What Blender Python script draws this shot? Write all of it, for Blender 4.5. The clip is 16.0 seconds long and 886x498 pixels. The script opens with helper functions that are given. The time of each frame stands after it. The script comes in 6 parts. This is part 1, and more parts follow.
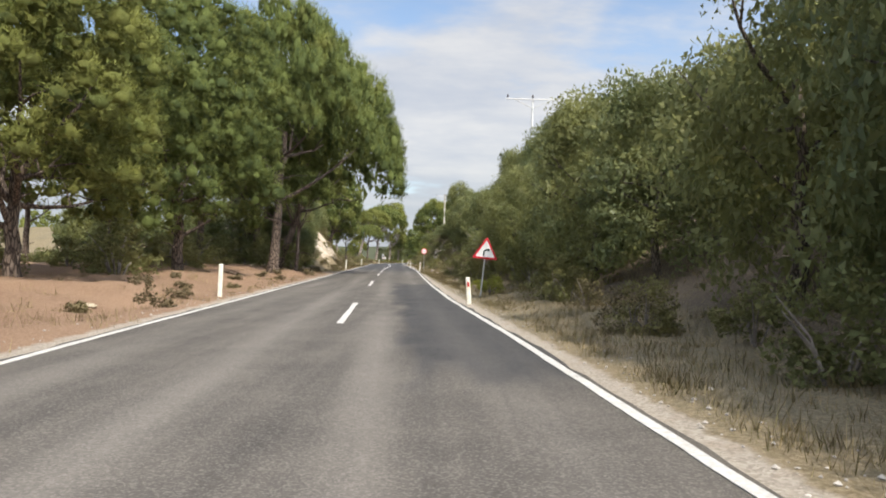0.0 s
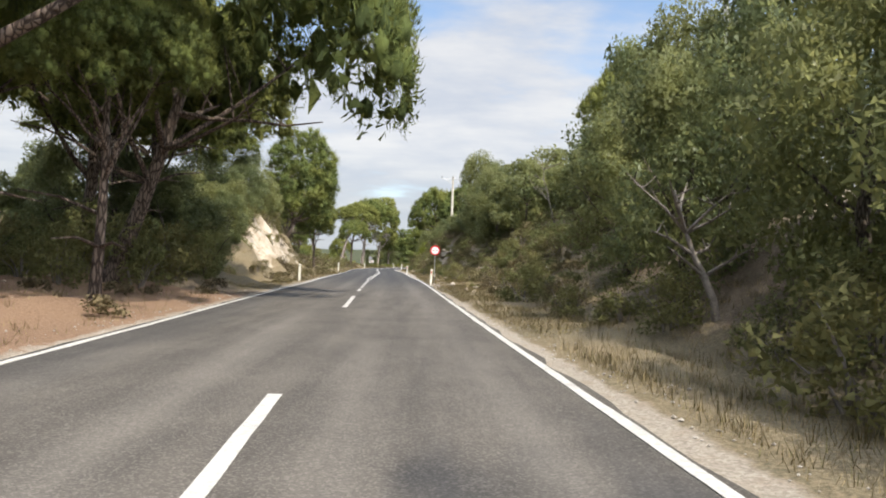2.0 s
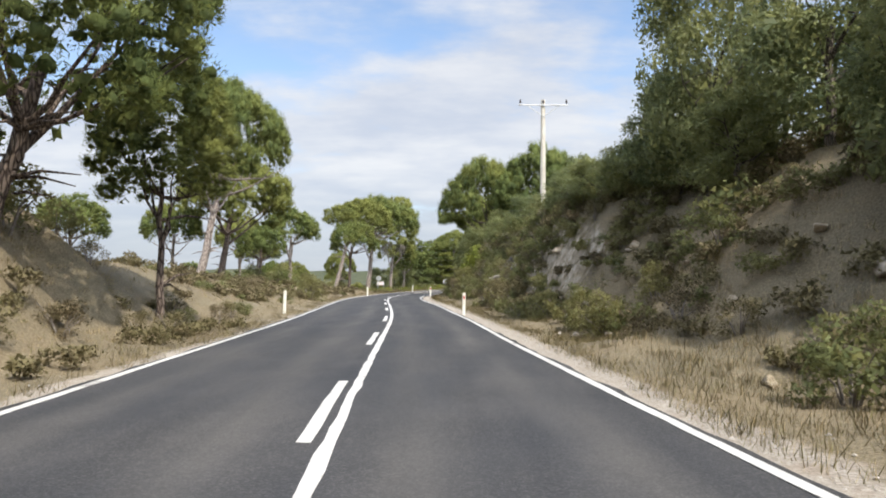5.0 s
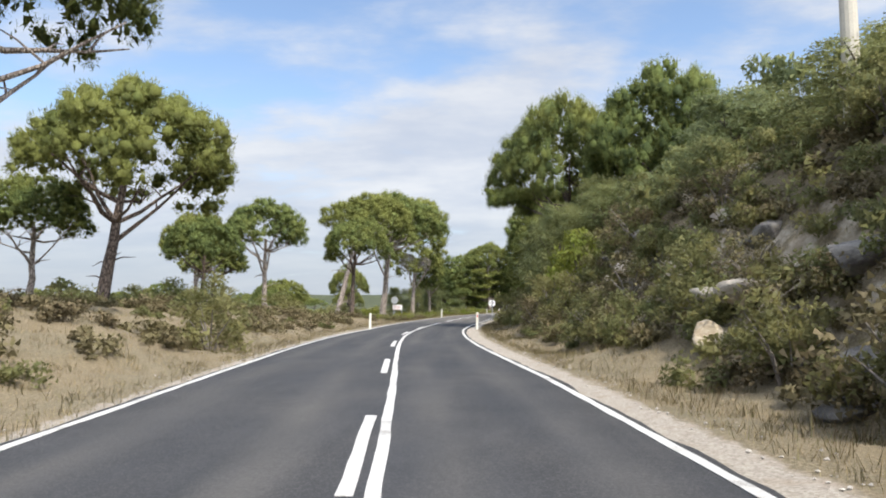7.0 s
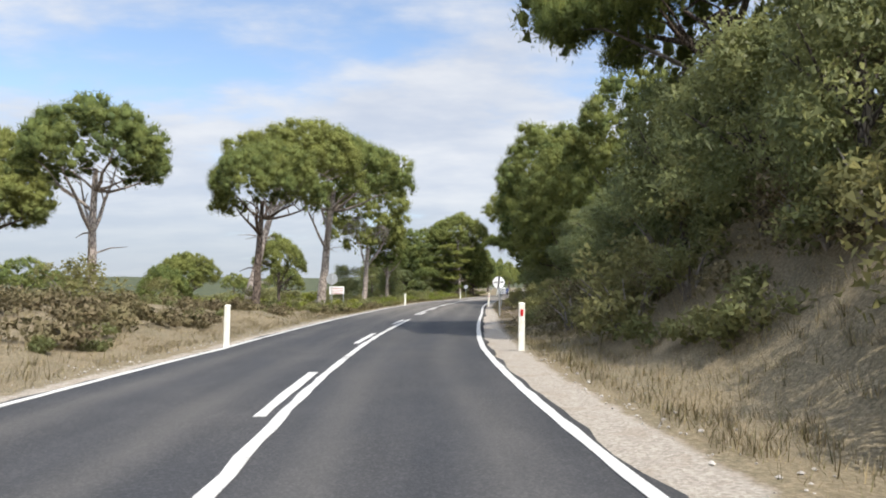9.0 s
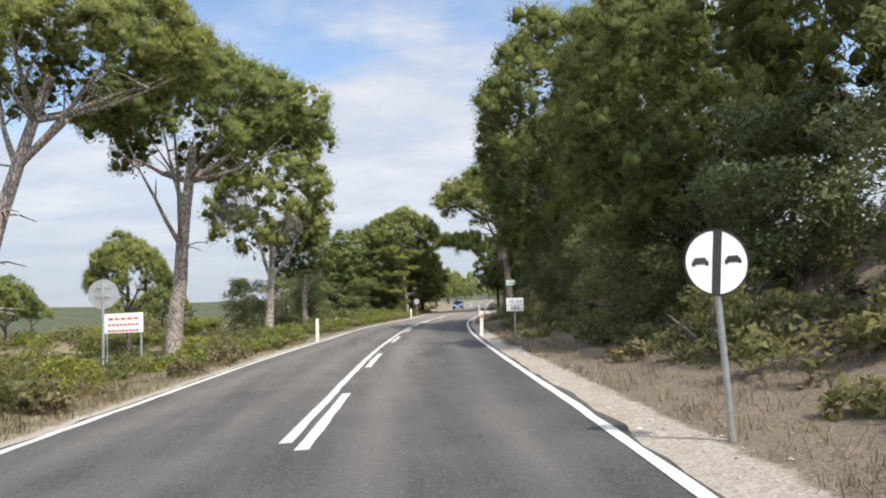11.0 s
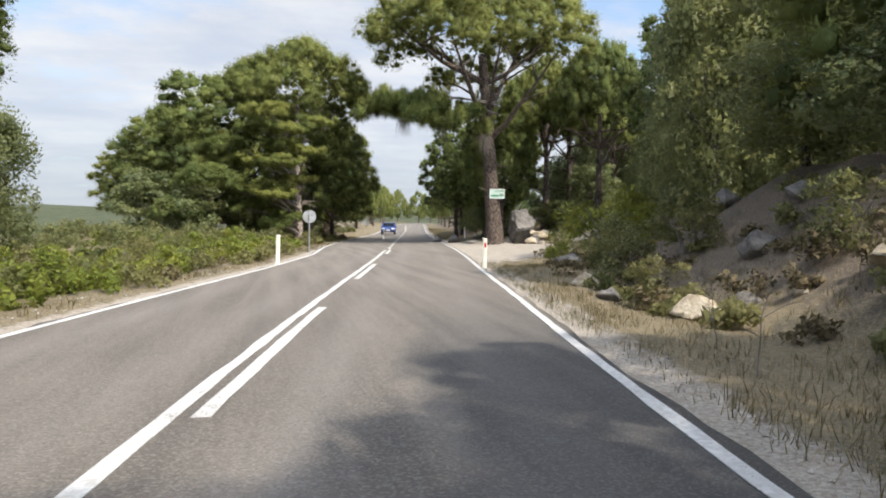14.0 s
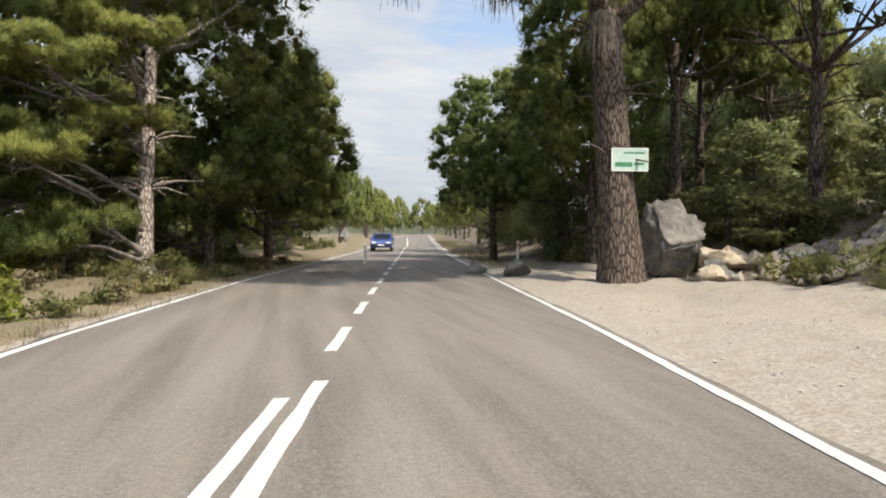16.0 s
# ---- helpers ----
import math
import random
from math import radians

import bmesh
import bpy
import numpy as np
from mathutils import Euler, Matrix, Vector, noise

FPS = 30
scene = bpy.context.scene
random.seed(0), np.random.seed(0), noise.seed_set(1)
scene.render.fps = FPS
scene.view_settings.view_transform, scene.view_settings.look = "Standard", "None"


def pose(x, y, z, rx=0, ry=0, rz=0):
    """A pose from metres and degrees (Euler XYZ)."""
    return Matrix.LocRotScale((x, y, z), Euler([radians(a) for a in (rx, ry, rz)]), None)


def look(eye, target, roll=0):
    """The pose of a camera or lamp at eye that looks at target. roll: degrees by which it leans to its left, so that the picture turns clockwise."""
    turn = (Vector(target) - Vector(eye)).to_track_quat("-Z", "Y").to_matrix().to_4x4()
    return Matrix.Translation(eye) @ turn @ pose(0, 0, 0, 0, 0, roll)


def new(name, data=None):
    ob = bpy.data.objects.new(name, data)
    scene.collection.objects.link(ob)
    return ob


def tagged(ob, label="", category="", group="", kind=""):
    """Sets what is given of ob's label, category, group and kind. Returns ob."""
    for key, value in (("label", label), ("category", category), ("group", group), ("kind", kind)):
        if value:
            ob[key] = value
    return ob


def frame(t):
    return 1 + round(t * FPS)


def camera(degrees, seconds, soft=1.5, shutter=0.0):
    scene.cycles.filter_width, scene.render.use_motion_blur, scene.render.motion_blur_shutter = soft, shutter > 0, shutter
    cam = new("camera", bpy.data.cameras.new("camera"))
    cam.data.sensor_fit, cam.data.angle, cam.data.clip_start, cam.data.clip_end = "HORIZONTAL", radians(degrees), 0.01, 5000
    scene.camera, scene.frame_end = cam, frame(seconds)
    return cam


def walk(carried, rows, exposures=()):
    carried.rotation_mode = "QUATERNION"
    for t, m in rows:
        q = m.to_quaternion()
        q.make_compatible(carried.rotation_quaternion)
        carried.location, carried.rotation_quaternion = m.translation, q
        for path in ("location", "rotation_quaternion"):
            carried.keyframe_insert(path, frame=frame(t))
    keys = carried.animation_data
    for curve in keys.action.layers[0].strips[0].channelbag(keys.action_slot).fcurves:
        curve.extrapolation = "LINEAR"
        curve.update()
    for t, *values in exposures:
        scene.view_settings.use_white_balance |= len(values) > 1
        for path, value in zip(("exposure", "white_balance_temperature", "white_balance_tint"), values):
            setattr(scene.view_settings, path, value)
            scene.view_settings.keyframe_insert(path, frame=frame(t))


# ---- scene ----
cam = camera(65.0, 16.0, soft=1.9)
# seconds, x, y, z, heading, pitch, lean to the right
PATH = [
    (0, 0.00, -0.00, 1.291, 0.00, 0.85, -1.55),
    (0.5, -0.65, 7.66, 1.308, 0.03, 0.85, -1.79),
    (1, -1.23, 15.26, 1.264, -0.35, 0.69, -1.51),
    (1.5, -1.75, 23.01, 1.267, -0.72, 0.83, -1.91),
    (2, -2.31, 30.85, 1.271, -0.90, 1.20, -1.96),
    (2.5, -2.94, 38.80, 1.271, -0.90, 1.24, -2.19),
    (3, -3.49, 46.86, 1.304, -1.33, 1.48, -1.46),
    (3.5, -4.08, 54.92, 1.334, -0.72, 1.51, 0.06),
    (4, -4.73, 62.96, 1.374, -0.46, 1.95, 0.20),
    (4.2, -5.02, 66.16, 1.380, -0.43, 2.06, 0.06),
    (6.3, -6.89, 97.37, 1.270, 1.91, 3.98, -0.03),
    (6.5, -7.13, 100.10, 1.330, 2.10, 4.07, 0.28),
    (7, -7.69, 106.70, 1.354, 2.14, 4.66, 0.14),
    (7.5, -8.22, 113.10, 1.310, 2.15, 4.38, -0.15),
    (8, -8.65, 119.40, 1.318, 0.90, 4.14, -0.11),
    (8.5, -9.04, 125.83, 1.247, -1.20, 2.19, -0.61),
    (8.7, -9.18, 128.40, 1.231, -0.98, 2.62, -0.18),
    (10.8, -9.03, 156.32, 1.325, -6.26, 4.41, 2.92),
    (11, -8.88, 159.07, 1.321, -6.54, 4.42, 2.77),
    (11.5, -8.47, 166.06, 1.280, -8.14, 1.93, -0.10),
    (12, -7.93, 173.22, 1.299, -7.92, 1.80, -1.61),
    (12.5, -7.26, 180.36, 1.303, -10.29, -1.03, -2.25),
    (13, -6.57, 187.56, 1.297, -11.91, -1.89, -1.14),
    (13.5, -5.64, 194.78, 1.308, -12.70, -2.11, -1.16),
    (14, -4.54, 201.94, 1.306, -12.92, -1.98, -0.85),
    (14.5, -3.29, 208.94, 1.280, -12.73, -1.77, -1.60),
    (15, -2.03, 215.96, 1.249, -12.54, -1.45, -1.10),
    (15.5, -0.89, 223.18, 1.244, -12.78, -1.30, -0.94),
    (16, 0.38, 230.37, 1.311, -12.75, -1.07, -0.40),
]
EXPOSURE = [(0.0, 0.45, 6900.0, 10.0), (3.0, 0.58, 6800.0, 10.0), (6.5, 0.52, 6550.0, 10.0), (11.0, 0.52, 6550.0, 10.0), (13.5, 0.60, 6600.0, 10.0), (16.0, 0.50, 6900.0, 10.0)]
walk(cam, [(t, pose(x, y, z, 90 + pitch, 0, yaw) @ pose(0, 0, 0, 0, 0, -lean)) for t, x, y, z, yaw, pitch, lean in PATH], EXPOSURE)

# ---- sky and sun ----
SUN_AZIMUTH, SUN_HEIGHT = 146.0, 54.0  # degrees clockwise from +y, degrees over the horizon
sun = new("sun", bpy.data.lights.new("sun", "SUN"))
sun.data.energy, sun.data.angle, sun.data.color = 3.6, radians(0.6), (1.0, 0.94, 0.84)
sun_way = Vector((math.sin(radians(SUN_AZIMUTH)) * math.cos(radians(SUN_HEIGHT)), math.cos(radians(SUN_AZIMUTH)) * math.cos(radians(SUN_HEIGHT)), math.sin(radians(SUN_HEIGHT))))
sun.matrix_world = look(sun_way * 100, (0, 0, 0))

world = bpy.data.worlds.new("sky")
scene.world = world
world.use_nodes = True


class Net:
    """Short ways to write a node tree."""

    def __init__(self, tree):
        self.tree = tree
        tree.nodes.clear()

    def add(self, kind, inputs=None, operation=None, use_clamp=False, data_type=None, interpolation_type=None, feature=None, attribute_name=None):
        node = self.tree.nodes.new(kind)
        if operation:
            node.operation = operation
        if use_clamp:
            node.use_clamp = True
        if data_type:
            node.data_type = data_type
        if interpolation_type:
            node.interpolation_type = interpolation_type
        if feature:
            node.feature = feature
        if attribute_name:
            node.attribute_name = attribute_name
        for key, value in (inputs or {}).items():
            self.plug(value, node.inputs[key])
        return node

    def plug(self, value, socket):
        if isinstance(value, bpy.types.NodeSocket):
            self.tree.links.new(value, socket)
        elif isinstance(value, bpy.types.Node):
            self.tree.links.new(value.outputs[0], socket)
        else:
            socket.default_value = value

    def math(self, kind, a, b=0.0, clamp=False):
        return self.add("ShaderNodeMath", {0: a, 1: b}, operation=kind, use_clamp=clamp).outputs[0]

    def noise(self, vector, scale, detail=4.0, rough=0.55, out=0):
        return self.add("ShaderNodeTexNoise", {"Vector": vector, "Scale": scale, "Detail": detail, "Roughness": rough}).outputs[out]

    def ramp(self, value, low, high):
        return self.add("ShaderNodeMapRange", {"Value": value, "From Min": low, "From Max": high}, interpolation_type="SMOOTHSTEP").outputs[0]

    def mix(self, fac, a, b):
        node = self.add("ShaderNodeMix", data_type="RGBA")
        for value, socket in ((fac, node.inputs[0]), (a, node.inputs[6]), (b, node.inputs[7])):
            self.plug((*value, 1.0) if isinstance(value, tuple) and len(value) == 3 else value, socket)
        return node.outputs[2]


net = Net(world.node_tree)
sky = net.add("ShaderNodeTexSky")
sky.sky_type, sky.sun_disc, sky.sun_elevation, sky.sun_rotation = "NISHITA", False, radians(SUN_HEIGHT), radians(SUN_AZIMUTH)
sky.air_density, sky.dust_density, sky.ozone_density = 1.0, 1.2, 1.4
way = net.add("ShaderNodeTexCoord").outputs["Generated"]
part_xyz = net.add("ShaderNodeSeparateXYZ", {0: way})
lift = net.math("ADD", net.math("MAXIMUM", part_xyz.outputs[2], 0.0), 0.16)
flat = net.add("ShaderNodeCombineXYZ", {0: net.math("DIVIDE", part_xyz.outputs[0], lift), 1: net.math("DIVIDE", part_xyz.outputs[1], lift)}).outputs[0]
big = net.noise(flat, 0.75, 5.0, 0.5)
wisp = net.noise(net.add("ShaderNodeVectorMath", {0: flat, 1: (1.0, 1.5, 1.0)}, operation="MULTIPLY").outputs[0], 1.5, 6.0, 0.6)
# the cloud bank thickens towards the horizon
bank = net.ramp(part_xyz.outputs[2], 0.36, 0.16)
cover = net.math("ADD", net.math("MULTIPLY", big, 0.75), net.math("MULTIPLY", wisp, 0.35))
cover = net.math("ADD", cover, net.math("MULTIPLY", bank, 0.16))
cloud = net.ramp(cover, 0.51, 0.66)
tone = net.mix(net.ramp(wisp, 0.3, 0.75), (2.55, 2.8, 3.3), (3.7, 3.78, 3.92))
tone = net.mix(net.math("MULTIPLY", net.ramp(part_xyz.outputs[2], 0.17, 0.03), 0.75), tone, (2.15, 2.45, 2.9))
# clouds brightened towards the sun, mostly out of view, to fill the shade
sunward = net.ramp(net.add("ShaderNodeVectorMath", {0: way, 1: tuple(sun_way)}, operation="DOT_PRODUCT").outputs["Value"], 0.0, 1.0)
glow = net.math("ADD", 1.0, net.math("MULTIPLY", sunward, 5.0))
tone = net.add("ShaderNodeVectorMath", {0: tone, 3: glow}, operation="SCALE").outputs[0]
paint = net.mix(net.math("MULTIPLY", cloud, 0.92), sky.outputs[0], tone)
net.add("ShaderNodeOutputWorld", {0: net.add("ShaderNodeBackground", {0: paint, 1: 0.165})})

# ---- materials ----
def material(name):
    mat = bpy.data.materials.new(name)
    mat.use_nodes = True
    return mat, Net(mat.node_tree)


def surface(mat, net, colour, rough=0.8, bump=None, strength=0.4, distance=0.02, metallic=0.0, specular=0.3):
    shader = net.add("ShaderNodeBsdfPrincipled", {"Roughness": rough, "Metallic": metallic, "Specular IOR Level": specular})
    net.plug((*colour, 1.0) if isinstance(colour, tuple) else colour, shader.inputs["Base Color"])
    if bump is not None:
        net.plug(net.add("ShaderNodeBump", {"Height": bump, "Strength": strength, "Distance": distance}).outputs[0], shader.inputs["Normal"])
    net.add("ShaderNodeOutputMaterial", {0: shader})
    return mat


def place(net):
    return net.add("ShaderNodeNewGeometry").outputs["Position"]


def worn(name, colour, other, scale=3.0, rough=0.7, bump=0.3, distance=0.01, fine=30.0, metallic=0.0, specular=0.3):
    """A surface that varies between two colours at two scales."""
    mat, net = material(name)
    at = net.add("ShaderNodeTexCoord").outputs["Object"]
    a, b = net.noise(at, scale, 5.0), net.noise(at, fine, 4.0, 0.65)
    fac = net.ramp(net.math("ADD", net.math("MULTIPLY", a, 0.6), net.math("MULTIPLY", b, 0.4)), 0.36, 0.64)
    return surface(mat, net, net.mix(fac, colour, other), rough, net.math("ADD", a, b), bump, distance, metallic, specular)


def foliage(name, dark, light, yellow, through_light=0.25, rough=0.6, relief=0.0):
    """Leaves or needles: every one a little different, with paler and yellower sprays among them."""
    mat, net = material(name)
    geo = net.add("ShaderNodeNewGeometry")
    spread = net.noise(geo.outputs["Position"], 0.55, 3.0)
    base = net.mix(net.ramp(net.math("ADD", net.math("MULTIPLY", geo.outputs["Random Per Island"], 0.55), net.math("MULTIPLY", spread, 0.5)), 0.25, 0.8), dark, light)
    whole = net.add("ShaderNodeObjectInfo").outputs["Random"]
    base = net.mix(net.math("MULTIPLY", net.ramp(net.math("ADD", spread, net.math("MULTIPLY", whole, 0.35)), 0.5, 0.85), 0.6), base, yellow)
    shader = net.add("ShaderNodeBsdfPrincipled", {"Base Color": base, "Roughness": rough, "Specular IOR Level": 0.2})
    if relief:
        grain = net.noise(net.add("ShaderNodeVectorMath", {0: geo.outputs["Position"], 1: (1.0, 1.0, 0.45)}, operation="MULTIPLY").outputs[0], relief, 4.0, 0.7)
        net.plug(net.add("ShaderNodeBump", {"Height": grain, "Strength": 0.9, "Distance": 0.12}).outputs[0], shader.inputs["Normal"])
    glow = net.add("ShaderNodeBsdfTranslucent", {"Color": net.mix(0.45, base, tuple(min(0.6, 1.35 * c) for c in yellow))})
    leaf = net.add("ShaderNodeMixShader", {0: through_light, 1: shader, 2: glow})
    net.add("ShaderNodeOutputMaterial", {0: leaf})
    return mat


def bark_material(name, dark, light, scale=5.0):
    mat, net = material(name)
    at = place(net)
    tall = net.add("ShaderNodeVectorMath", {0: at, 1: (1.0, 1.0, 0.25)}, operation="MULTIPLY").outputs[0]
    plates = net.add("ShaderNodeTexVoronoi", {"Vector": tall, "Scale": scale * 2.2}, feature="DISTANCE_TO_EDGE").outputs[0]
    grain = net.noise(tall, scale * 6, 5.0, 0.65)
    fac = net.math("ADD", net.ramp(plates, 0.02, 0.22), net.math("MULTIPLY", net.math("SUBTRACT", grain, 0.5), 0.9), clamp=True)
    return surface(mat, net, net.mix(fac, dark, light), 0.9, net.math("ADD", net.ramp(plates, 0.0, 0.2), grain), 0.8, 0.03)


NEEDLES = foliage("pine_needles", (0.095, 0.130, 0.044), (0.195, 0.240, 0.072), (0.30, 0.30, 0.080), 0.42, 0.7)
# darker copy of the needles: shade inside the puffs put into the colour
SHADED_NEEDLES = foliage("shaded_pine_needles", (0.074, 0.102, 0.038), (0.160, 0.200, 0.060), (0.25, 0.25, 0.070), 0.34, 0.8, 16.0)
OAK_LEAVES = foliage("oak_leaves", (0.085, 0.115, 0.055), (0.20, 0.24, 0.12), (0.26, 0.26, 0.10), 0.54, 0.4)
BUSH_LEAVES = foliage("bush_leaves", (0.080, 0.10, 0.04), (0.19, 0.21, 0.085), (0.26, 0.23, 0.095), 0.5)
BRIGHT_LEAVES = foliage("bright_leaves", (0.09, 0.12, 0.02), (0.21, 0.25, 0.045), (0.29, 0.28, 0.055), 0.4)
DRY_LEAVES = foliage("dry_leaves", (0.09, 0.072, 0.042), (0.21, 0.165, 0.10), (0.17, 0.155, 0.07), 0.25, 0.9)
STRAW = foliage("straw", (0.24, 0.18, 0.095), (0.46, 0.365, 0.21), (0.35, 0.29, 0.14), 0.35, 0.85)
GREEN_GRASS = foliage("green_grass", (0.12, 0.12, 0.045), (0.22, 0.21, 0.085), (0.30, 0.25, 0.11), 0.3, 0.8)
BARK = bark_material("pine_bark", (0.045, 0.032, 0.026), (0.20, 0.155, 0.125))
PALE_BARK = bark_material("pale_pine_bark", (0.15, 0.12, 0.10), (0.44, 0.375, 0.325))
OAK_BARK = bark_material("oak_bark", (0.05, 0.04, 0.032), (0.19, 0.16, 0.13), 8.0)
TWIG = worn("dead_twigs", (0.14, 0.12, 0.105), (0.27, 0.24, 0.21), 6.0, 0.9)


def paint_material():
    """White road paint, rubbed through to the stones here and there."""
    mat, net = material("road_paint")
    at = place(net)
    a, b, c = net.noise(at, 1.1, 5.0, 0.6), net.noise(at, 16.0, 5.0, 0.7), net.noise(at, 70.0, 3.0, 0.7)
    white = net.mix(net.ramp(b, 0.35, 0.65), (0.42, 0.41, 0.385), (0.60, 0.59, 0.565))
    rub = net.ramp(net.math("ADD", net.math("MULTIPLY", a, 0.5), net.math("ADD", net.math("MULTIPLY", b, 0.3), net.math("MULTIPLY", c, 0.25))), 0.565, 0.66)
    return surface(mat, net, net.mix(net.math("MULTIPLY", rub, 0.85), white, (0.17, 0.155, 0.14)), 0.7, c, 0.4, 0.004)


WHITE_LINE = paint_material()
POST_WHITE = worn("post_plastic", (0.80, 0.79, 0.72), (0.66, 0.63, 0.52), 4.0, 0.5, 0.1, 0.002)
SIGN_WHITE = worn("sign_white", (0.82, 0.82, 0.80), (0.74, 0.74, 0.72), 3.0, 0.4, 0.05, 0.001)
SIGN_RED = worn("sign_red", (0.62, 0.03, 0.045), (0.52, 0.028, 0.04), 3.0, 0.4, 0.05, 0.001)
SIGN_BLACK = worn("sign_black", (0.03, 0.03, 0.032), (0.05, 0.05, 0.05), 3.0, 0.5, 0.05, 0.001)
SIGN_DARK_GREEN = worn("sign_arrow", (0.06, 0.085, 0.075), (0.09, 0.11, 0.10), 3.0, 0.5, 0.05, 0.001)
SIGN_GREY = worn("sign_back", (0.42, 0.43, 0.43), (0.52, 0.53, 0.53), 3.0, 0.45, 0.1, 0.002, 20.0, 0.6)
ZINC = worn("galvanised_steel", (0.42, 0.43, 0.42), (0.55, 0.56, 0.55), 6.0, 0.45, 0.1, 0.002, 40.0, 0.7)
POLE_METAL = worn("painted_steel", (0.46, 0.47, 0.47), (0.60, 0.60, 0.59), 2.0, 0.5, 0.1, 0.002)
POLE_CONCRETE = worn("pole_concrete", (0.46, 0.42, 0.35), (0.60, 0.56, 0.47), 2.0, 0.85, 0.3, 0.006)
INSULATOR = worn("brown_porcelain", (0.025, 0.02, 0.018), (0.05, 0.035, 0.03), 8.0, 0.25, 0.05, 0.002)
BOARD_GREEN = worn("board_green", (0.05, 0.22, 0.11), (0.09, 0.28, 0.15), 6.0, 0.5, 0.05, 0.001)
BOARD_TEAL = worn("board_pale_green", (0.42, 0.58, 0.50), (0.58, 0.68, 0.60), 6.0, 0.5, 0.05, 0.001)
LETTER_RED = worn("faded_red_letters", (0.45, 0.13, 0.10), (0.52, 0.20, 0.15), 6.0, 0.6, 0.05, 0.001)
PALE_ROCK = worn("pale_limestone", (0.36, 0.31, 0.25), (0.54, 0.48, 0.40), 1.2, 0.9, 0.7, 0.06, 9.0)
GREY_ROCK = worn("grey_rock", (0.11, 0.10, 0.092), (0.27, 0.25, 0.225), 1.5, 0.9, 0.7, 0.05, 10.0)
TAN_ROCK = worn("tan_rock", (0.34, 0.27, 0.18), (0.54, 0.47, 0.36), 2.0, 0.9, 0.7, 0.05, 10.0)
GRAVEL = worn("gravel", (0.33, 0.30, 0.26), (0.55, 0.51, 0.46), 3.0, 0.95, 0.4, 0.01)
CAR_BLUE = worn("car_paint", (0.035, 0.06, 0.20), (0.045, 0.075, 0.24), 2.0, 0.25, 0.02, 0.001, 30.0, 0.3, 0.6)
CAR_GLASS = worn("car_glass", (0.02, 0.025, 0.03), (0.03, 0.035, 0.04), 2.0, 0.06, 0.0, 0.001, 30.0, 0.0, 0.8)
RUBBER = worn("tyre_rubber", (0.02, 0.02, 0.02), (0.035, 0.035, 0.035), 8.0, 0.9)
LAMP_CLEAR = worn("headlight", (0.70, 0.72, 0.74), (0.80, 0.82, 0.84), 8.0, 0.15)
REFLECTOR = worn("red_reflector", (0.60, 0.02, 0.025), (0.45, 0.02, 0.02), 30.0, 0.25)


def asphalt_material():
    mat, net = material("asphalt")
    at = place(net)
    dark = net.add("ShaderNodeAttribute", attribute_name="dark").outputs["Fac"]
    track = net.add("ShaderNodeAttribute", attribute_name="track").outputs["Fac"]
    along = net.add("ShaderNodeVectorMath", {0: at, 1: (1.0, 0.06, 1.0)}, operation="MULTIPLY").outputs[0]
    streak, chips, wide = net.noise(along, 2.2, 5.0, 0.6), net.noise(at, 55.0, 3.0, 0.7), net.noise(at, 0.9, 5.0, 0.6)
    stones = net.add("ShaderNodeTexVoronoi", {"Vector": at, "Scale": 70.0}).outputs["Color"]
    speck = net.add("ShaderNodeSeparateColor", {0: stones}).outputs[0]
    old = net.mix(net.ramp(net.math("ADD", net.math("MULTIPLY", streak, 0.6), net.math("MULTIPLY", wide, 0.5)), 0.35, 0.75), (0.060, 0.055, 0.049), (0.122, 0.110, 0.096))
    fresh = net.mix(net.ramp(net.math("ADD", net.math("MULTIPLY", streak, 0.5), net.math("MULTIPLY", wide, 0.5)), 0.35, 0.7), (0.028, 0.030, 0.034), (0.044, 0.045, 0.049))
    pale = net.add("ShaderNodeAttribute", attribute_name="pale").outputs["Fac"]
    old = net.mix(pale, old, net.mix(net.ramp(streak, 0.3, 0.7), (0.125, 0.108, 0.090), (0.195, 0.170, 0.142)))
    base = net.mix(dark, old, fresh)
    base = net.mix(net.math("MULTIPLY", track, 0.5), base, net.mix(dark, (0.24, 0.22, 0.195), (0.105, 0.098, 0.09)))
    base = net.mix(net.math("MULTIPLY", net.ramp(speck, 0.55, 1.0), 0.28), base, net.mix(dark, (0.34, 0.31, 0.28), (0.13, 0.125, 0.12)))
    base = net.mix(net.math("MULTIPLY", net.ramp(speck, 0.35, 0.0), 0.28), base, (0.035, 0.034, 0.033))
    return surface(mat, net, base, 0.82, net.math("ADD", chips, speck), 0.5, 0.006)


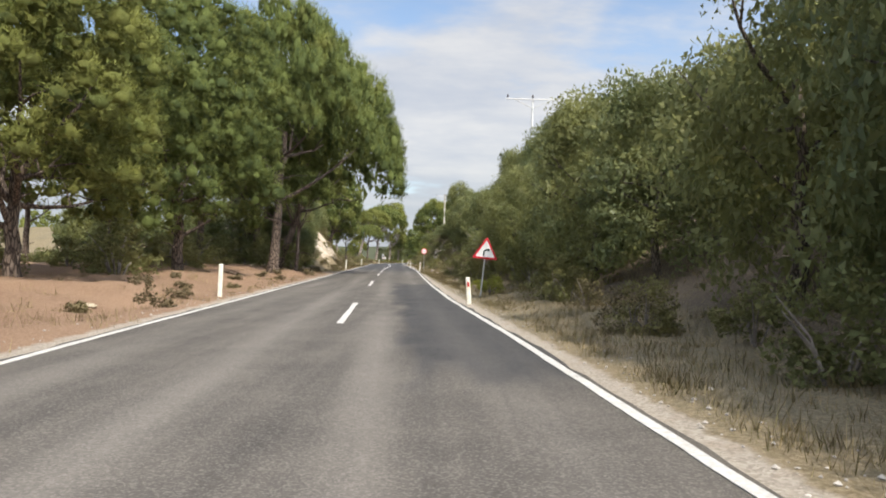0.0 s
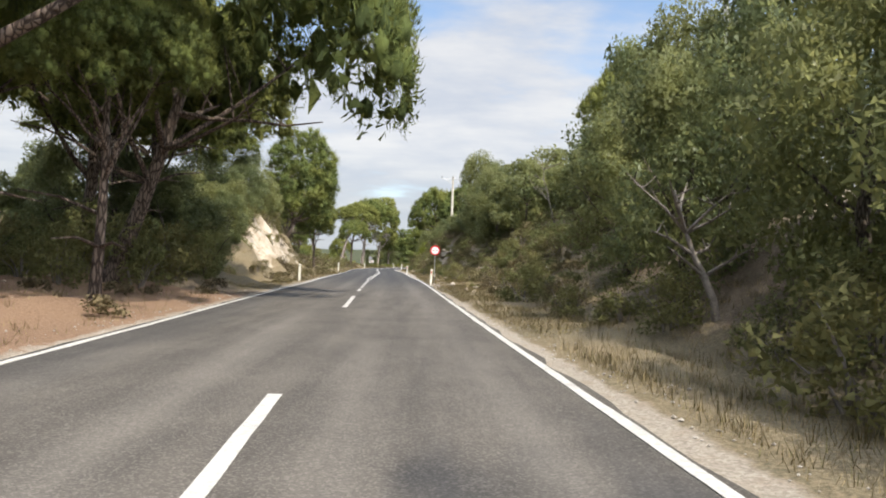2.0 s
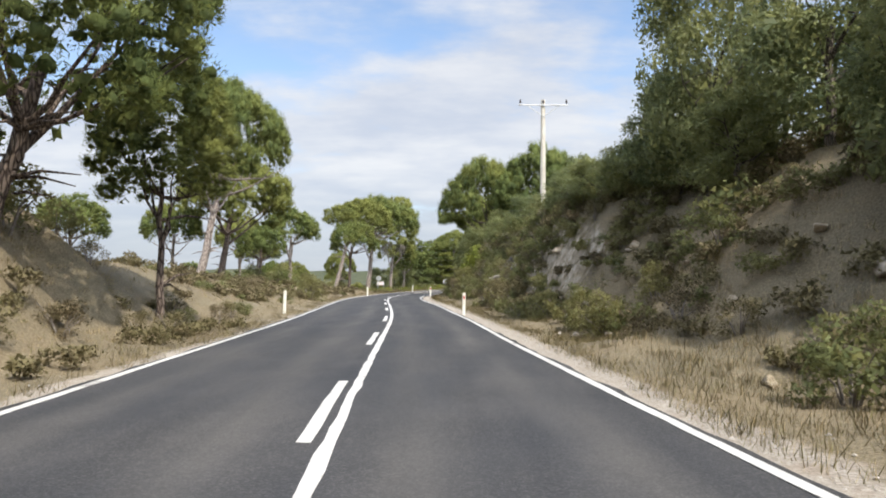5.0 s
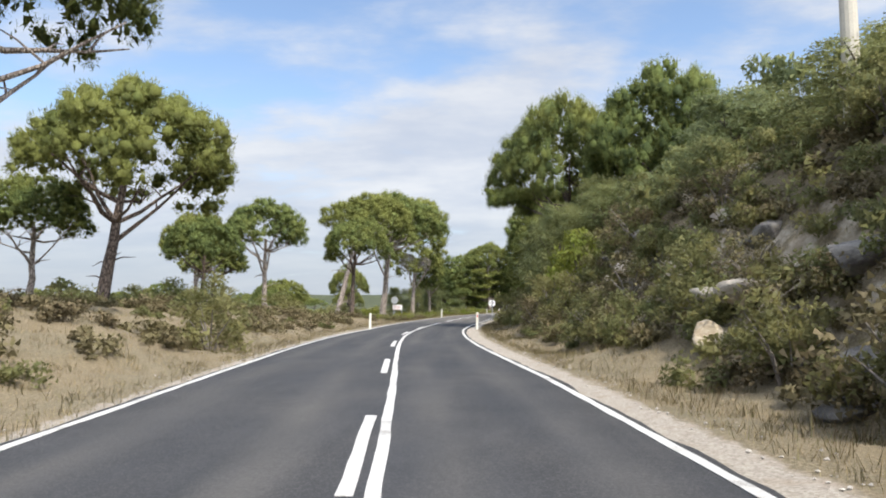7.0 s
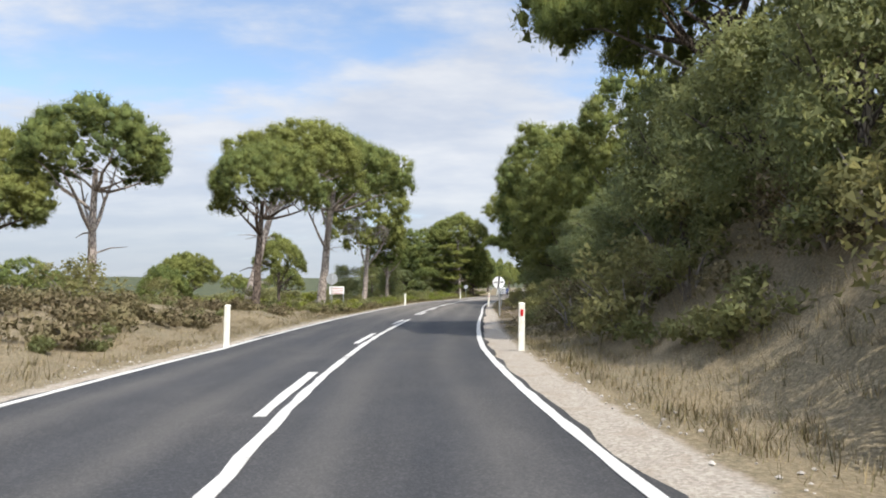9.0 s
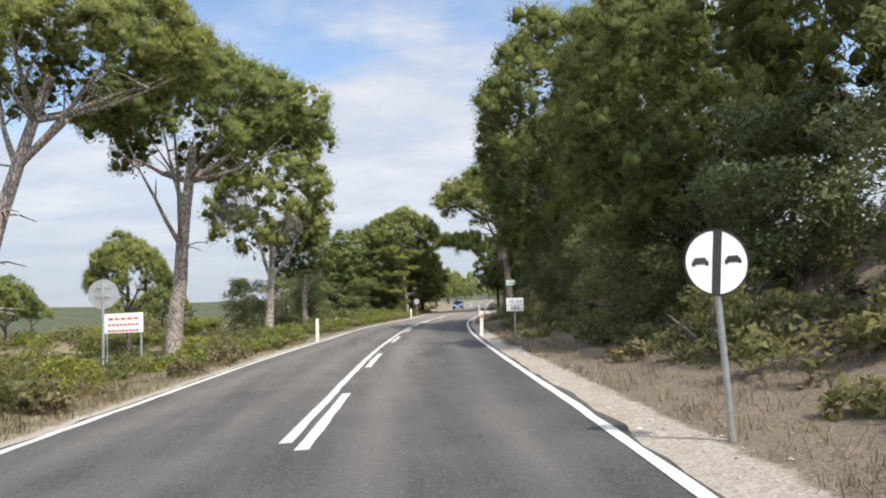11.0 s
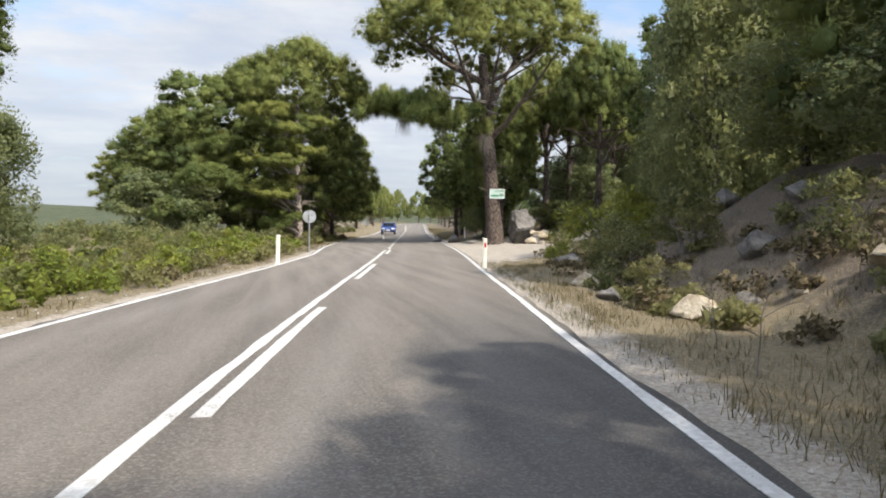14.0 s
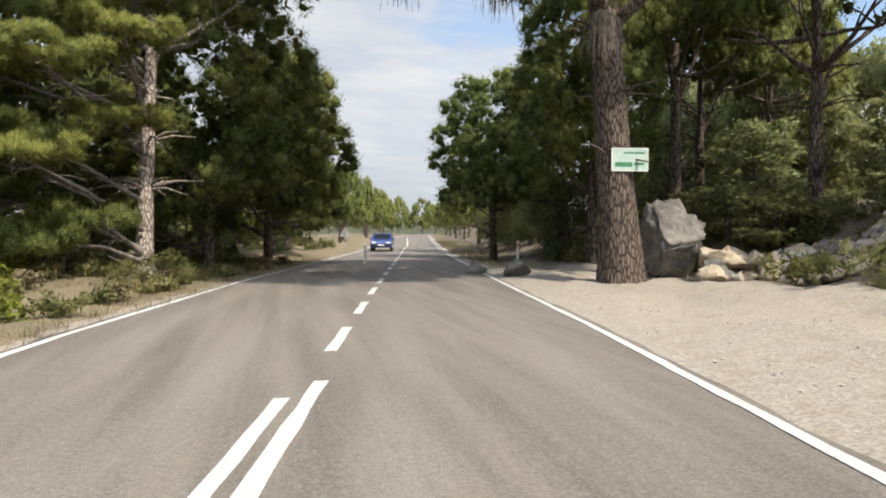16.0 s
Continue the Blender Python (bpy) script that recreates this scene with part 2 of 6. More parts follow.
def ground_material():
    """Dry soil, straw, pine litter on red earth, gravel and bare limestone, each laid where its cover says."""
    mat, net = material("ground_cover")
    at = place(net)

    def cover(name):
        return net.add("ShaderNodeAttribute", attribute_name=name).outputs["Fac"]

    def edge(name):
        return net.ramp(net.math("ADD", cover(name), net.math("MULTIPLY", net.math("SUBTRACT", rag, 0.5), 0.9)), 0.35, 0.62)

    rag, wide, fine = net.noise(at, 2.4, 6.0, 0.62), net.noise(at, 0.35, 5.0), net.noise(at, 22.0, 5.0, 0.7)
    tall = net.add("ShaderNodeVectorMath", {0: at, 1: (1.0, 1.0, 0.3)}, operation="MULTIPLY").outputs[0]
    gully = net.noise(tall, 1.6, 6.0, 0.65)
    straw = net.mix(net.ramp(fine, 0.35, 0.7), net.mix(net.ramp(wide, 0.35, 0.65), (0.155, 0.12, 0.068), (0.115, 0.10, 0.062)), (0.285, 0.23, 0.15))
    soil = net.mix(net.ramp(fine, 0.35, 0.7), (0.10, 0.078, 0.055), (0.24, 0.19, 0.14))
    red = net.mix(net.ramp(fine, 0.3, 0.7), net.mix(net.ramp(wide, 0.3, 0.7), (0.15, 0.085, 0.052), (0.22, 0.14, 0.088)), (0.32, 0.215, 0.145))
    stones = net.add("ShaderNodeTexVoronoi", {"Vector": at, "Scale": 38.0}).outputs["Color"]
    grit = net.mix(net.add("ShaderNodeSeparateColor", {0: stones}).outputs[0], (0.26, 0.225, 0.185), (0.43, 0.385, 0.325))
    grit = net.mix(net.math("MULTIPLY", net.ramp(rag, 0.48, 0.72), 0.5), grit, net.mix(fine, (0.20, 0.15, 0.105), (0.33, 0.26, 0.19)))
    rock = net.mix(net.ramp(net.math("ADD", net.math("MULTIPLY", gully, 0.7), net.math("MULTIPLY", fine, 0.3)), 0.33, 0.62), (0.30, 0.235, 0.165), (0.56, 0.49, 0.395))
    green = net.mix(net.ramp(net.noise(at, 0.12, 5.0), 0.35, 0.65), (0.035, 0.046, 0.020), (0.078, 0.082, 0.038))
    base = net.mix(edge("straw"), soil, straw)
    base = net.mix(edge("red"), base, red)
    base = net.mix(edge("rock"), base, rock)
    base = net.mix(edge("gravel"), base, grit)
    base = net.mix(cover("far"), base, green)
    relief = net.math("ADD", net.math("MULTIPLY", gully, 1.2), fine)
    return surface(mat, net, base, 0.95, relief, 0.7, 0.05)


ASPHALT, GROUND = asphalt_material(), ground_material()


# ---- building blocks ----
def mesh_from(name, verts, faces, mats, smooth=True, normals=None, index=None):
    """A mesh from arrays: faces is an (n, 3) or (n, 4) array or a list of them."""
    me = bpy.data.meshes.new(name)
    verts = np.asarray(verts, np.float32)
    blocks = faces if isinstance(faces, list) else [faces]
    loops = np.concatenate([np.asarray(b, np.int32).ravel() for b in blocks])
    sizes = np.concatenate([np.full(len(b), np.asarray(b).shape[1], np.int32) for b in blocks])
    me.vertices.add(len(verts))
    me.vertices.foreach_set("co", verts.ravel())
    me.loops.add(len(loops))
    me.loops.foreach_set("vertex_index", loops)
    me.polygons.add(len(sizes))
    me.polygons.foreach_set("loop_start", np.concatenate([[0], np.cumsum(sizes)[:-1]]).astype(np.int32))
    me.polygons.foreach_set("use_smooth", np.full(len(sizes), smooth))
    if index is not None:
        me.polygons.foreach_set("material_index", np.asarray(index, np.int32))
    me.update(calc_edges=True)
    for mat in mats if isinstance(mats, (list, tuple)) else [mats]:
        me.materials.append(mat)
    if normals is not None:
        me.normals_split_custom_set_from_vertices(np.asarray(normals, np.float32).tolist())
    return me


def under(name, data, parent, label="", at=(0, 0, 0)):
    ob = new(name, data)
    ob.parent = parent
    ob.location = at
    return tagged(ob, label) if label else ob


def part(name, bm, mat, parent, label=""):
    """One bmesh as one mesh object under a thing or a part."""
    me = bpy.data.meshes.new(name)
    bm.to_mesh(me)
    bm.free()
    me.materials.append(mat)
    return under(name, me, parent, label)


def box(bm, x, y, z, sx, sy, sz, bevel=0.0):
    made = bmesh.ops.create_cube(bm, size=1.0, matrix=Matrix.Translation((x, y, z)) @ Matrix.Diagonal((sx, sy, sz, 1)))
    if bevel:
        bmesh.ops.bevel(bm, geom=list({e for v in made["verts"] for e in v.link_edges}), offset=bevel, segments=2, affect="EDGES", profile=0.5)


def tube(points, radii, sides=7):
    """Arrays of a tapered tube along points."""
    points = [Vector(p) for p in points]
    verts, faces = [], []
    for i, p in enumerate(points):
        ahead = (points[min(i + 1, len(points) - 1)] - points[max(i - 1, 0)]).normalized()
        side = ahead.cross(Vector((0.31, 0.95, 0.02))).normalized()
        other = ahead.cross(side)
        for k in range(sides):
            a = 2 * math.pi * k / sides
            verts.append(p + (side * math.cos(a) + other * math.sin(a)) * radii[i])
    for i in range(len(points) - 1):
        for k in range(sides):
            j = (k + 1) % sides
            faces.append((i * sides + k, i * sides + j, (i + 1) * sides + j, (i + 1) * sides + k))
    return np.array([v[:] for v in verts]), np.array(faces)


def joined(pieces):
    verts, faces, n = [], [], 0
    for v, f in pieces:
        verts.append(v)
        faces.append(f + n)
        n += len(v)
    return np.concatenate(verts), np.concatenate(faces)


def unit(a):
    return a / np.maximum(np.linalg.norm(a, axis=1, keepdims=True), 1e-9)


# ---- the road's line ----
LINE_Y = [-60, 0, 13.5, 33, 48, 70, 85, 105, 117, 130, 139, 148, 158, 168, 179, 190, 204, 213, 226, 237, 248, 300, 420]
LINE_X = [3.6, -0.95, -1.95, -3.4, -4.5, -6.0, -6.95, -7.90, -8.93, -10.20, -10.78, -10.75, -10.22, -9.48, -8.64, -7.45, -5.72, -4.03, -1.42, 0.66, 2.62, 12.2, 35.6]
_fine = np.arange(-300.0, 900.0, 1.0)
_line = np.interp(_fine, LINE_Y, LINE_X)
_line = np.where(_fine < -60, 3.6 - 0.076 * (_fine + 60), np.where(_fine > 420, 39.0 + 0.21 * (_fine - 420), _line))
for _ in range(3):
    _line = np.convolve(np.pad(_line, 3, mode="edge"), np.ones(7) / 7, "valid")
HALF = 3.1  # from the centre to an edge line, as a rule
WIDE_Y = [0, 12, 22, 32, 44, 60, 70, 80, 95, 110, 120, 130, 140, 147, 167, 178, 190, 203, 214, 222, 231, 240, 250, 320]
WIDE_LEFT = [3.3, 3.35, 3.28, 3.25, 3.15, 3.2, 3.1, 3.25, 3.4, 3.55, 3.5, 3.3, 3.0, 2.75, 3.1, 3.1, 3.0, 3.15, 3.0, 2.85, 2.9, 3.6, 3.9, 3.2]
WIDE_RIGHT = [3.1, 3.05, 2.88, 2.93, 3.1, 3.35, 3.5, 3.5, 3.05, 2.85, 2.95, 2.8, 2.75, 2.72, 3.12, 3.2, 3.15, 3.3, 3.45, 3.45, 3.55, 3.6, 3.5, 3.2]


def half(y, side):
    """From the centre line to the edge line on one side."""
    return np.interp(y, WIDE_Y, WIDE_RIGHT if side > 0 else WIDE_LEFT)



def centre(y):
    return np.interp(y, _fine, _line)


def rise(y):
    """The road's own height: level, then a slow climb far ahead."""
    return 0.012 * np.maximum(np.asarray(y, float) - 285.0, 0.0)


def smooth(v):
    v = np.clip(v, 0.0, 1.0)
    return v * v * (3 - 2 * v)


# station, start, width and height of the bank on the right and on the left
BANK_RIGHT = [(-60, 2.5, 7, 3.0), (55, 2.5, 7, 3.2), (72, 2.6, 8, 5.0), (100, 2.2, 6, 4.6), (105, 2.6, 3.4, 4.6), (113, 2.8, 3.0, 4.8), (118, 2.4, 4.6, 5.2), (135, 2.2, 5, 4.4), (150, 1.8, 6, 4.4), (165, 2.0, 7, 2.8), (190, 2.0, 7, 2.2),
              (212, 2.2, 6, 3.2), (222, 3.0, 6, 2.4), (230, 7.5, 6, 2.0), (250, 8.5, 8, 2.2), (264, 5, 8, 2.2), (275, 3, 8, 2.0), (500, 3, 8, 2.0)]
BANK_LEFT = [(-60, 1.0, 5, 0.35), (56, 1.0, 5, 0.4), (67, 1.0, 5, 0.9), (74, 1.0, 5.4, 3.6), (79, 1.0, 5.2, 4.9), (86, 1.1, 5.0, 4.6), (95, 1.4, 5.2, 3.2), (104, 1.4, 5, 1.7), (118, 1.0, 7, 1.5), (145, 1.0, 7, 1.2),
             (160, 1.0, 7, 0.6), (174, 1.0, 6, -0.2), (188, 1.0, 8, -1.9), (203, 1.0, 8, -1.9), (218, 1.0, 8, -0.7), (232, 1.0, 6, 0.2), (500, 1.0, 6, 0.4)]


def bank(table, y, off):
    table = np.array(table)
    a, w, h = (np.interp(y, table[:, 0], table[:, k]) for k in (1, 2, 3))
    return h * smooth((off - a) / w)


def bumps(x, y, size, seed=0.0):
    return np.array([noise.fractal(Vector((a / size, b / size, seed)), 0.9, 2.1, 4) for a, b in zip(np.ravel(x), np.ravel(y))]).reshape(np.shape(x))


def height(x, y):
    """The ground's height anywhere."""
    x, y = np.asarray(x, float), np.asarray(y, float)
    d = x - centre(y)
    right, left = d - half(y, 1), -d - half(y, -1)
    z = rise(y) - 0.06 + 0.05 * smooth((np.maximum(right, left) - 0.25) / 0.5)
    z = z + bank(BANK_RIGHT, y, right) + bank(BANK_LEFT, y, left)
    z = z + 0.09 * np.clip(right - 9, 0, 60) - 0.05 * np.clip(left - 14, 0, 140)
    near = smooth((np.maximum(right, left) - 0.7) / 2.0)
    rough = 0.16 * bumps(x, y, 1.7) + 0.35 * bumps(x, y, 6.0, 5.0)
    cliff = smooth((left - 1.4) / 1.5) * smooth((9.0 - left) / 3.0) * smooth((y - 62) / 6) * smooth((100 - y) / 8)
    z = z + near * rough * (1 + 0.9 * cliff) + cliff * (1.5 * np.abs(bumps(x * 0.35, y * 1.5, 2.2, 9.0)) - 0.45 + 0.7 * bumps(x * 0.8, y, 3.4, 11.0) + 0.30 * bumps(x, y * 1.6, 0.9, 13.0))
    far = np.hypot(x, y - 130)
    z = z + smooth((far - 350) / 900) * (16 * bumps(x, y, 420.0, 3.0) + 14)
    return z


# ---- ground ----
def ground():
    offs = np.concatenate([np.arange(0, 3.4, 0.55), np.arange(3.4, 12, 0.38), np.arange(12, 30, 1.2), np.geomspace(30, 3200, 34)])
    offs = np.concatenate([-offs[:0:-1], offs])
    stations = np.concatenate([-np.geomspace(3000, 30, 26), np.arange(-25, 290, 0.75), 290 + np.geomspace(1, 3000, 40)])
    D, Y = np.meshgrid(offs, stations)
    bend = np.clip(Y, -280, 880)
    X = centre(bend) + D
    Z = height(X, Y)
    ny, nx = X.shape
    i = np.arange(ny * nx).reshape(ny, nx)
    faces = np.stack([i[:-1, :-1], i[:-1, 1:], i[1:, 1:], i[1:, :-1]], -1).reshape(-1, 4)
    me = mesh_from("ground", np.stack([X, Y, Z], -1).reshape(-1, 3), faces, GROUND)
    right, left = D - half(Y, 1), -D - half(Y, -1)
    side = np.maximum(right, left)
    lay_by = smooth((Y - 223) / 5) * smooth((262 - Y) / 6)
    covers = {
        "gravel": np.maximum(smooth((np.where((right > 0) & (Y > 62), 1.05, 0.8) - side) / 0.5) * 0.85, lay_by * smooth((8.2 - right) / 1.6) * (right > 0)),
        "straw": np.where(left > 0, 0.1 + 0.9 * smooth((Y - 54) / 10), smooth((6.0 + 7.0 * smooth((Y - 50) / 10) * smooth((160 - Y) / 10) - right) / 4.0) * np.where(Y > 200, 0.75, np.where(Y > 152, 0.35, 0.9))) * smooth((300 - side) / 250),
        "red": np.where(left > 0, smooth((58 - Y) / 6), 0.0) * smooth((40 - left) / 20),
        "rock": np.where(left > 0, smooth((left - 1.9) / 1.4) * smooth((5.6 - left) / 1.8) * smooth((Y - 70) / 4) * smooth((93 - Y) / 8) * 0.85, smooth((right - 2.5) / 1.5) * smooth((6.5 - right) / 2) * np.maximum(0.5 * smooth((Y - 101) / 3) * smooth((117 - Y) / 3), smooth((Y - 112) / 6) * smooth((140 - Y) / 6) * 0.5)),
        "far": np.maximum(smooth((np.maximum(left, right + 8) - 24) / 40) * 0.9, smooth((Y - 380) / 60)),
    }
    for name, values in covers.items():
        me.attributes.new(name, "FLOAT", "POINT").data.foreach_set("value", np.clip(values, 0, 1).astype(np.float32).ravel())
    return tagged(new("ground", me), "dry roadside ground of red soil, straw, gravel and pale rock", "ground", kind="structure")


GROUND_OB = ground()


# ---- road ----
def strip(lo, hi, y0, y1, z, step=0.5, ragged=0.0, thick=0.0, seed=1, side=0):
    """A ribbon along the road between two offsets, with closed sides where it has thickness."""
    rng = np.random.default_rng(seed)
    n = max(2, int(round((y1 - y0) / step)) + 1)
    y = np.linspace(y0, y1, n)
    base = centre(y) + (side * half(y, side) if side else 0.0)
    a, b = base + lo + ragged * rng.normal(size=n), base + hi + ragged * rng.normal(size=n)
    top = rise(y) + z
    rows = [np.stack([a, y, top - thick], 1), np.stack([a, y, top], 1), np.stack([b, y, top], 1), np.stack([b, y, top - thick], 1)]
    verts = np.stack(rows, 1).reshape(-1, 3)
    faces = []
    for i in range(n - 1):
        for k in range(3):
            faces.append((i * 4 + k, (i + 1) * 4 + k, (i + 1) * 4 + k + 1, i * 4 + k + 1))
    faces += [(0, 1, 2, 3), (n * 4 - 1, n * 4 - 2, n * 4 - 3, n * 4 - 4)]
    return verts, np.array(faces)


def road():
    offs = np.concatenate([[-3.27, -3.25], np.arange(-3.0, 3.01, 0.2), [3.25, 3.27]])
    y = np.concatenate([np.arange(-80, 300, 0.5), np.arange(300, 440, 4.0)])
    D, Y = np.meshgrid(offs, y)
    ragged = np.where(np.abs(D) > 3.2, 0.10 * bumps(np.sign(D) * 3, Y, 0.9, 2.0), 0.0)
    X = centre(Y) + D * np.where(D > 0, half(Y, 1), half(Y, -1)) / HALF + np.sign(D) * ragged
    Z = rise(Y) + 0.012 - 0.003 * np.abs(D)
    Z[:, 0] -= 0.09
    Z[:, -1] -= 0.09
    ny, nx = X.shape
    i = np.arange(ny * nx).reshape(ny, nx)
    faces = np.stack([i[:-1, :-1], i[:-1, 1:], i[1:, 1:], i[1:, :-1]], -1).reshape(-1, 4)
    me = mesh_from("road", np.stack([X, Y, Z], -1).reshape(-1, 3), faces, ASPHALT)
    rag = bumps(X * 2.2, Y * 0.5, 1.6, 4.0)
    fresh = smooth((Y - 56) / 26) * smooth((178 - Y) / 22)
    patch = smooth((D - 1.15 + 0.45 * rag) / 0.25) * smooth((3.5 - D) / 0.3) * smooth((Y - 7 + 2 * rag) / 1.5) * smooth((36 - Y + 3 * rag) / 2)
    left_patch = 0.45 * smooth((-D - 1.9 + 0.6 * rag) / 0.5) * smooth((Y - 28) / 14) * smooth((75 - Y) / 10)
    right_far = 0.55 * smooth((D - 1.3 + 0.5 * rag) / 0.4) * smooth((Y - 160) / 10) * smooth((215 - Y) / 8)
    dark = np.clip(np.maximum.reduce([fresh * (0.88 + 0.2 * rag), patch * 0.75, left_patch, right_far]), 0, 1)
    track = sum(np.exp(-(((D - c) / 0.26) ** 2)) for c in (-2.35, -0.85, 0.75, 2.2)) * (0.55 + 0.6 * bumps(X, Y * 0.15, 2.0, 7.0))
    for name, values in (("pale", smooth((Y - 186) / 40)), ("dark", dark), ("track", np.clip(track, 0, 1))):
        me.attributes.new(name, "FLOAT", "POINT").data.foreach_set("value", values.astype(np.float32).ravel())
    ob = tagged(new("road", me), "two-lane asphalt road, worn grey and darker repaired", "road", kind="structure")
    for k, side in enumerate((-1, 1)):
        v, f = strip(-0.06, 0.06, -70, 420, 0.013, 0.5, 0.006, 0.006, k, side)
        under("edge_line", mesh_from("edge_line", v, f, WHITE_LINE, False), ob, "continuous white painted edge line")
    for k, (lo, y0, y1) in enumerate(((0.045, 79, 161), (-0.165, 166.2, 236.0))):
        v, f = strip(lo, lo + 0.12, y0, y1, 0.020, 0.5, 0.008, 0.006, 9 + k)
        under("centre_line", mesh_from("centre_line", v, f, WHITE_LINE, False), ob, "continuous white painted centre line")
    marks = [(-0.06, a, a + 6.0) for a in (-41, -22.7, -4.7, 13.3, 31.3, 49.5)]
    marks += [(-0.06, a, a + 1.9) for a in (60.0, 63.3, 66.3, 69.4, 72.4, 75.3)]
    marks += [(-0.17, a, a + 3.6) for a in (78.5, 84.4, 93.5, 102.6, 111.7, 120.7, 129.8, 139.1, 148.2, 157.0)]
    marks += [(0.05, a, a + 4.1) for a in (165.8, 174.3, 184.0, 193.0, 200.0)] + [(0.05, a, a + 6.0) for a in (206.7, 218.2)] + [(0.05, 231.8, 236.6)]
    marks += [(-0.06, 238.2 + 3.7 * k, 240.2 + 3.7 * k) for k in range(14)]
    marks += [(-0.06, 292 + 18 * k, 298 + 18 * k) for k in range(6)]
    for k, (lo, y0, y1) in enumerate(marks):
        v, f = strip(lo, lo + 0.13, y0, y1, 0.021, 0.5, 0.006, 0.006, 30 + k)
        under("dash", mesh_from("dash", v, f, WHITE_LINE, False), ob)
    return ob


ROAD = road()

# ---- plants ----
def sprays(rng, at, size, way, count, length, width, lift=0.35):
    """Needle bunches standing out of rounded puffs, with soft normals."""
    k = np.repeat(np.arange(len(at)), count)
    n = len(k)
    out = unit(rng.normal(size=(n, 3)) + 0.45 * way[k])
    base = at[k] + out * (size[k] * rng.uniform(0.5, 1.0, n))[:, None]
    tip_way = unit(out + rng.normal(size=(n, 3)) * 0.42 + np.array([0, 0, lift]))
    long = length * rng.uniform(0.55, 1.3, n)
    across = unit(np.cross(tip_way, rng.normal(size=(n, 3)))) * (width * rng.uniform(0.6, 1.4, n))[:, None]
    soft = unit(0.75 * out + 0.5 * way[k] + 0.3 * rng.normal(size=(n, 3)))
    across *= np.where((np.cross(across, tip_way) * soft).sum(1) < 0, -1.0, 1.0)[:, None]
    verts = np.stack([base - across, base + across, base + tip_way * long[:, None]], 1).reshape(-1, 3)
    return verts, np.arange(n * 3).reshape(-1, 3), np.repeat(soft, 3, 0)


def puffs(rng, at, size, way, count, spread=0.26):
    """The hearts of the puffs: small crossed sprays that close the view through them."""
    m = len(at)
    heart = unit(rng.normal(size=(m * count, 3))).reshape(m, count, 1, 3) * rng.uniform(0.25, 0.92, (m, count, 1, 1)) ** 0.6
    facing = heart[:, :, 0] + 0.45 * way[:, None] + 0.25 * rng.normal(size=(m, count, 3))
    petals = rng.normal(size=(m, count, 3, 3)) * spread
    turn = ((np.cross(petals[:, :, 1] - petals[:, :, 0], petals[:, :, 2] - petals[:, :, 0]) * facing).sum(2) < 0)[:, :, None, None]
    petals = np.where(turn, petals[:, :, ::-1], petals)
    verts = at[:, None, None] + (heart + petals) * np.array([1.0, 1.0, 0.85]) * size[:, None, None, None]
    return verts.reshape(-1, 3), np.arange(m * count * 3).reshape(-1, 3), np.repeat(unit(facing.reshape(-1, 3)), 3, 0)


def hearts(rng, at, size, way):
    """Small uneven rounded bodies inside the puffs, fuller above than below."""
    bm = bmesh.new()
    bmesh.ops.create_icosphere(bm, subdivisions=1, radius=1.0)
    v, f = np.array([p.co[:] for p in bm.verts]), np.array([[p.index for p in face.verts] for face in bm.faces])
    bm.free()
    m = len(at)
    shape = v[None] * rng.uniform(0.72, 1.20, (m, len(v), 1)) * np.where(v[:, 2:] < 0, np.array([0.95, 0.95, 0.65]), 1.0)[None]
    verts = at[:, None] + shape * size[:, None, None]
    faces = f[None] + (np.arange(m) * len(v))[:, None, None]
    normals = unit((v[None] + 0.45 * way[:, None] + 0.25 * rng.normal(size=(m, len(v), 3))).reshape(-1, 3))
    return verts.reshape(-1, 3), faces.reshape(-1, 3), normals


def leaves(rng, centres, radii, flat, count, size):
    """Small pointed leaves scattered in clumps."""
    k = np.repeat(np.arange(len(centres)), count)
    n = len(k)
    out = unit(rng.normal(size=(n, 3)) + np.array([0, 0, 0.25]))
    shape = np.stack([np.ones(len(centres)), np.ones(len(centres)), flat], 1)[k]
    at = centres[k] + out * shape * (radii[k] * rng.uniform(0.45, 1.08, n) ** 0.7)[:, None]
    a = unit(out * 0.3 + rng.normal(size=(n, 3)))
    b = unit(np.cross(a, out + 0.7 * rng.normal(size=(n, 3))))
    s = (size * rng.uniform(0.6, 1.4, n))[:, None]
    up = out + np.array([0, 0, 0.35])
    b *= np.where((np.cross(a, b) * up).sum(1) > 0, 1.0, -1.0)[:, None]
    verts = np.stack([at - a * s * 0.7 + b * s * 0.55, at - a * s * 0.7 - b * s * 0.55, at + a * s], 1).reshape(-1, 3)
    soft = unit(np.cross(a, b) * 0.8 + up)
    return verts, np.arange(n * 3).reshape(-1, 3), np.repeat(soft, 3, 0)


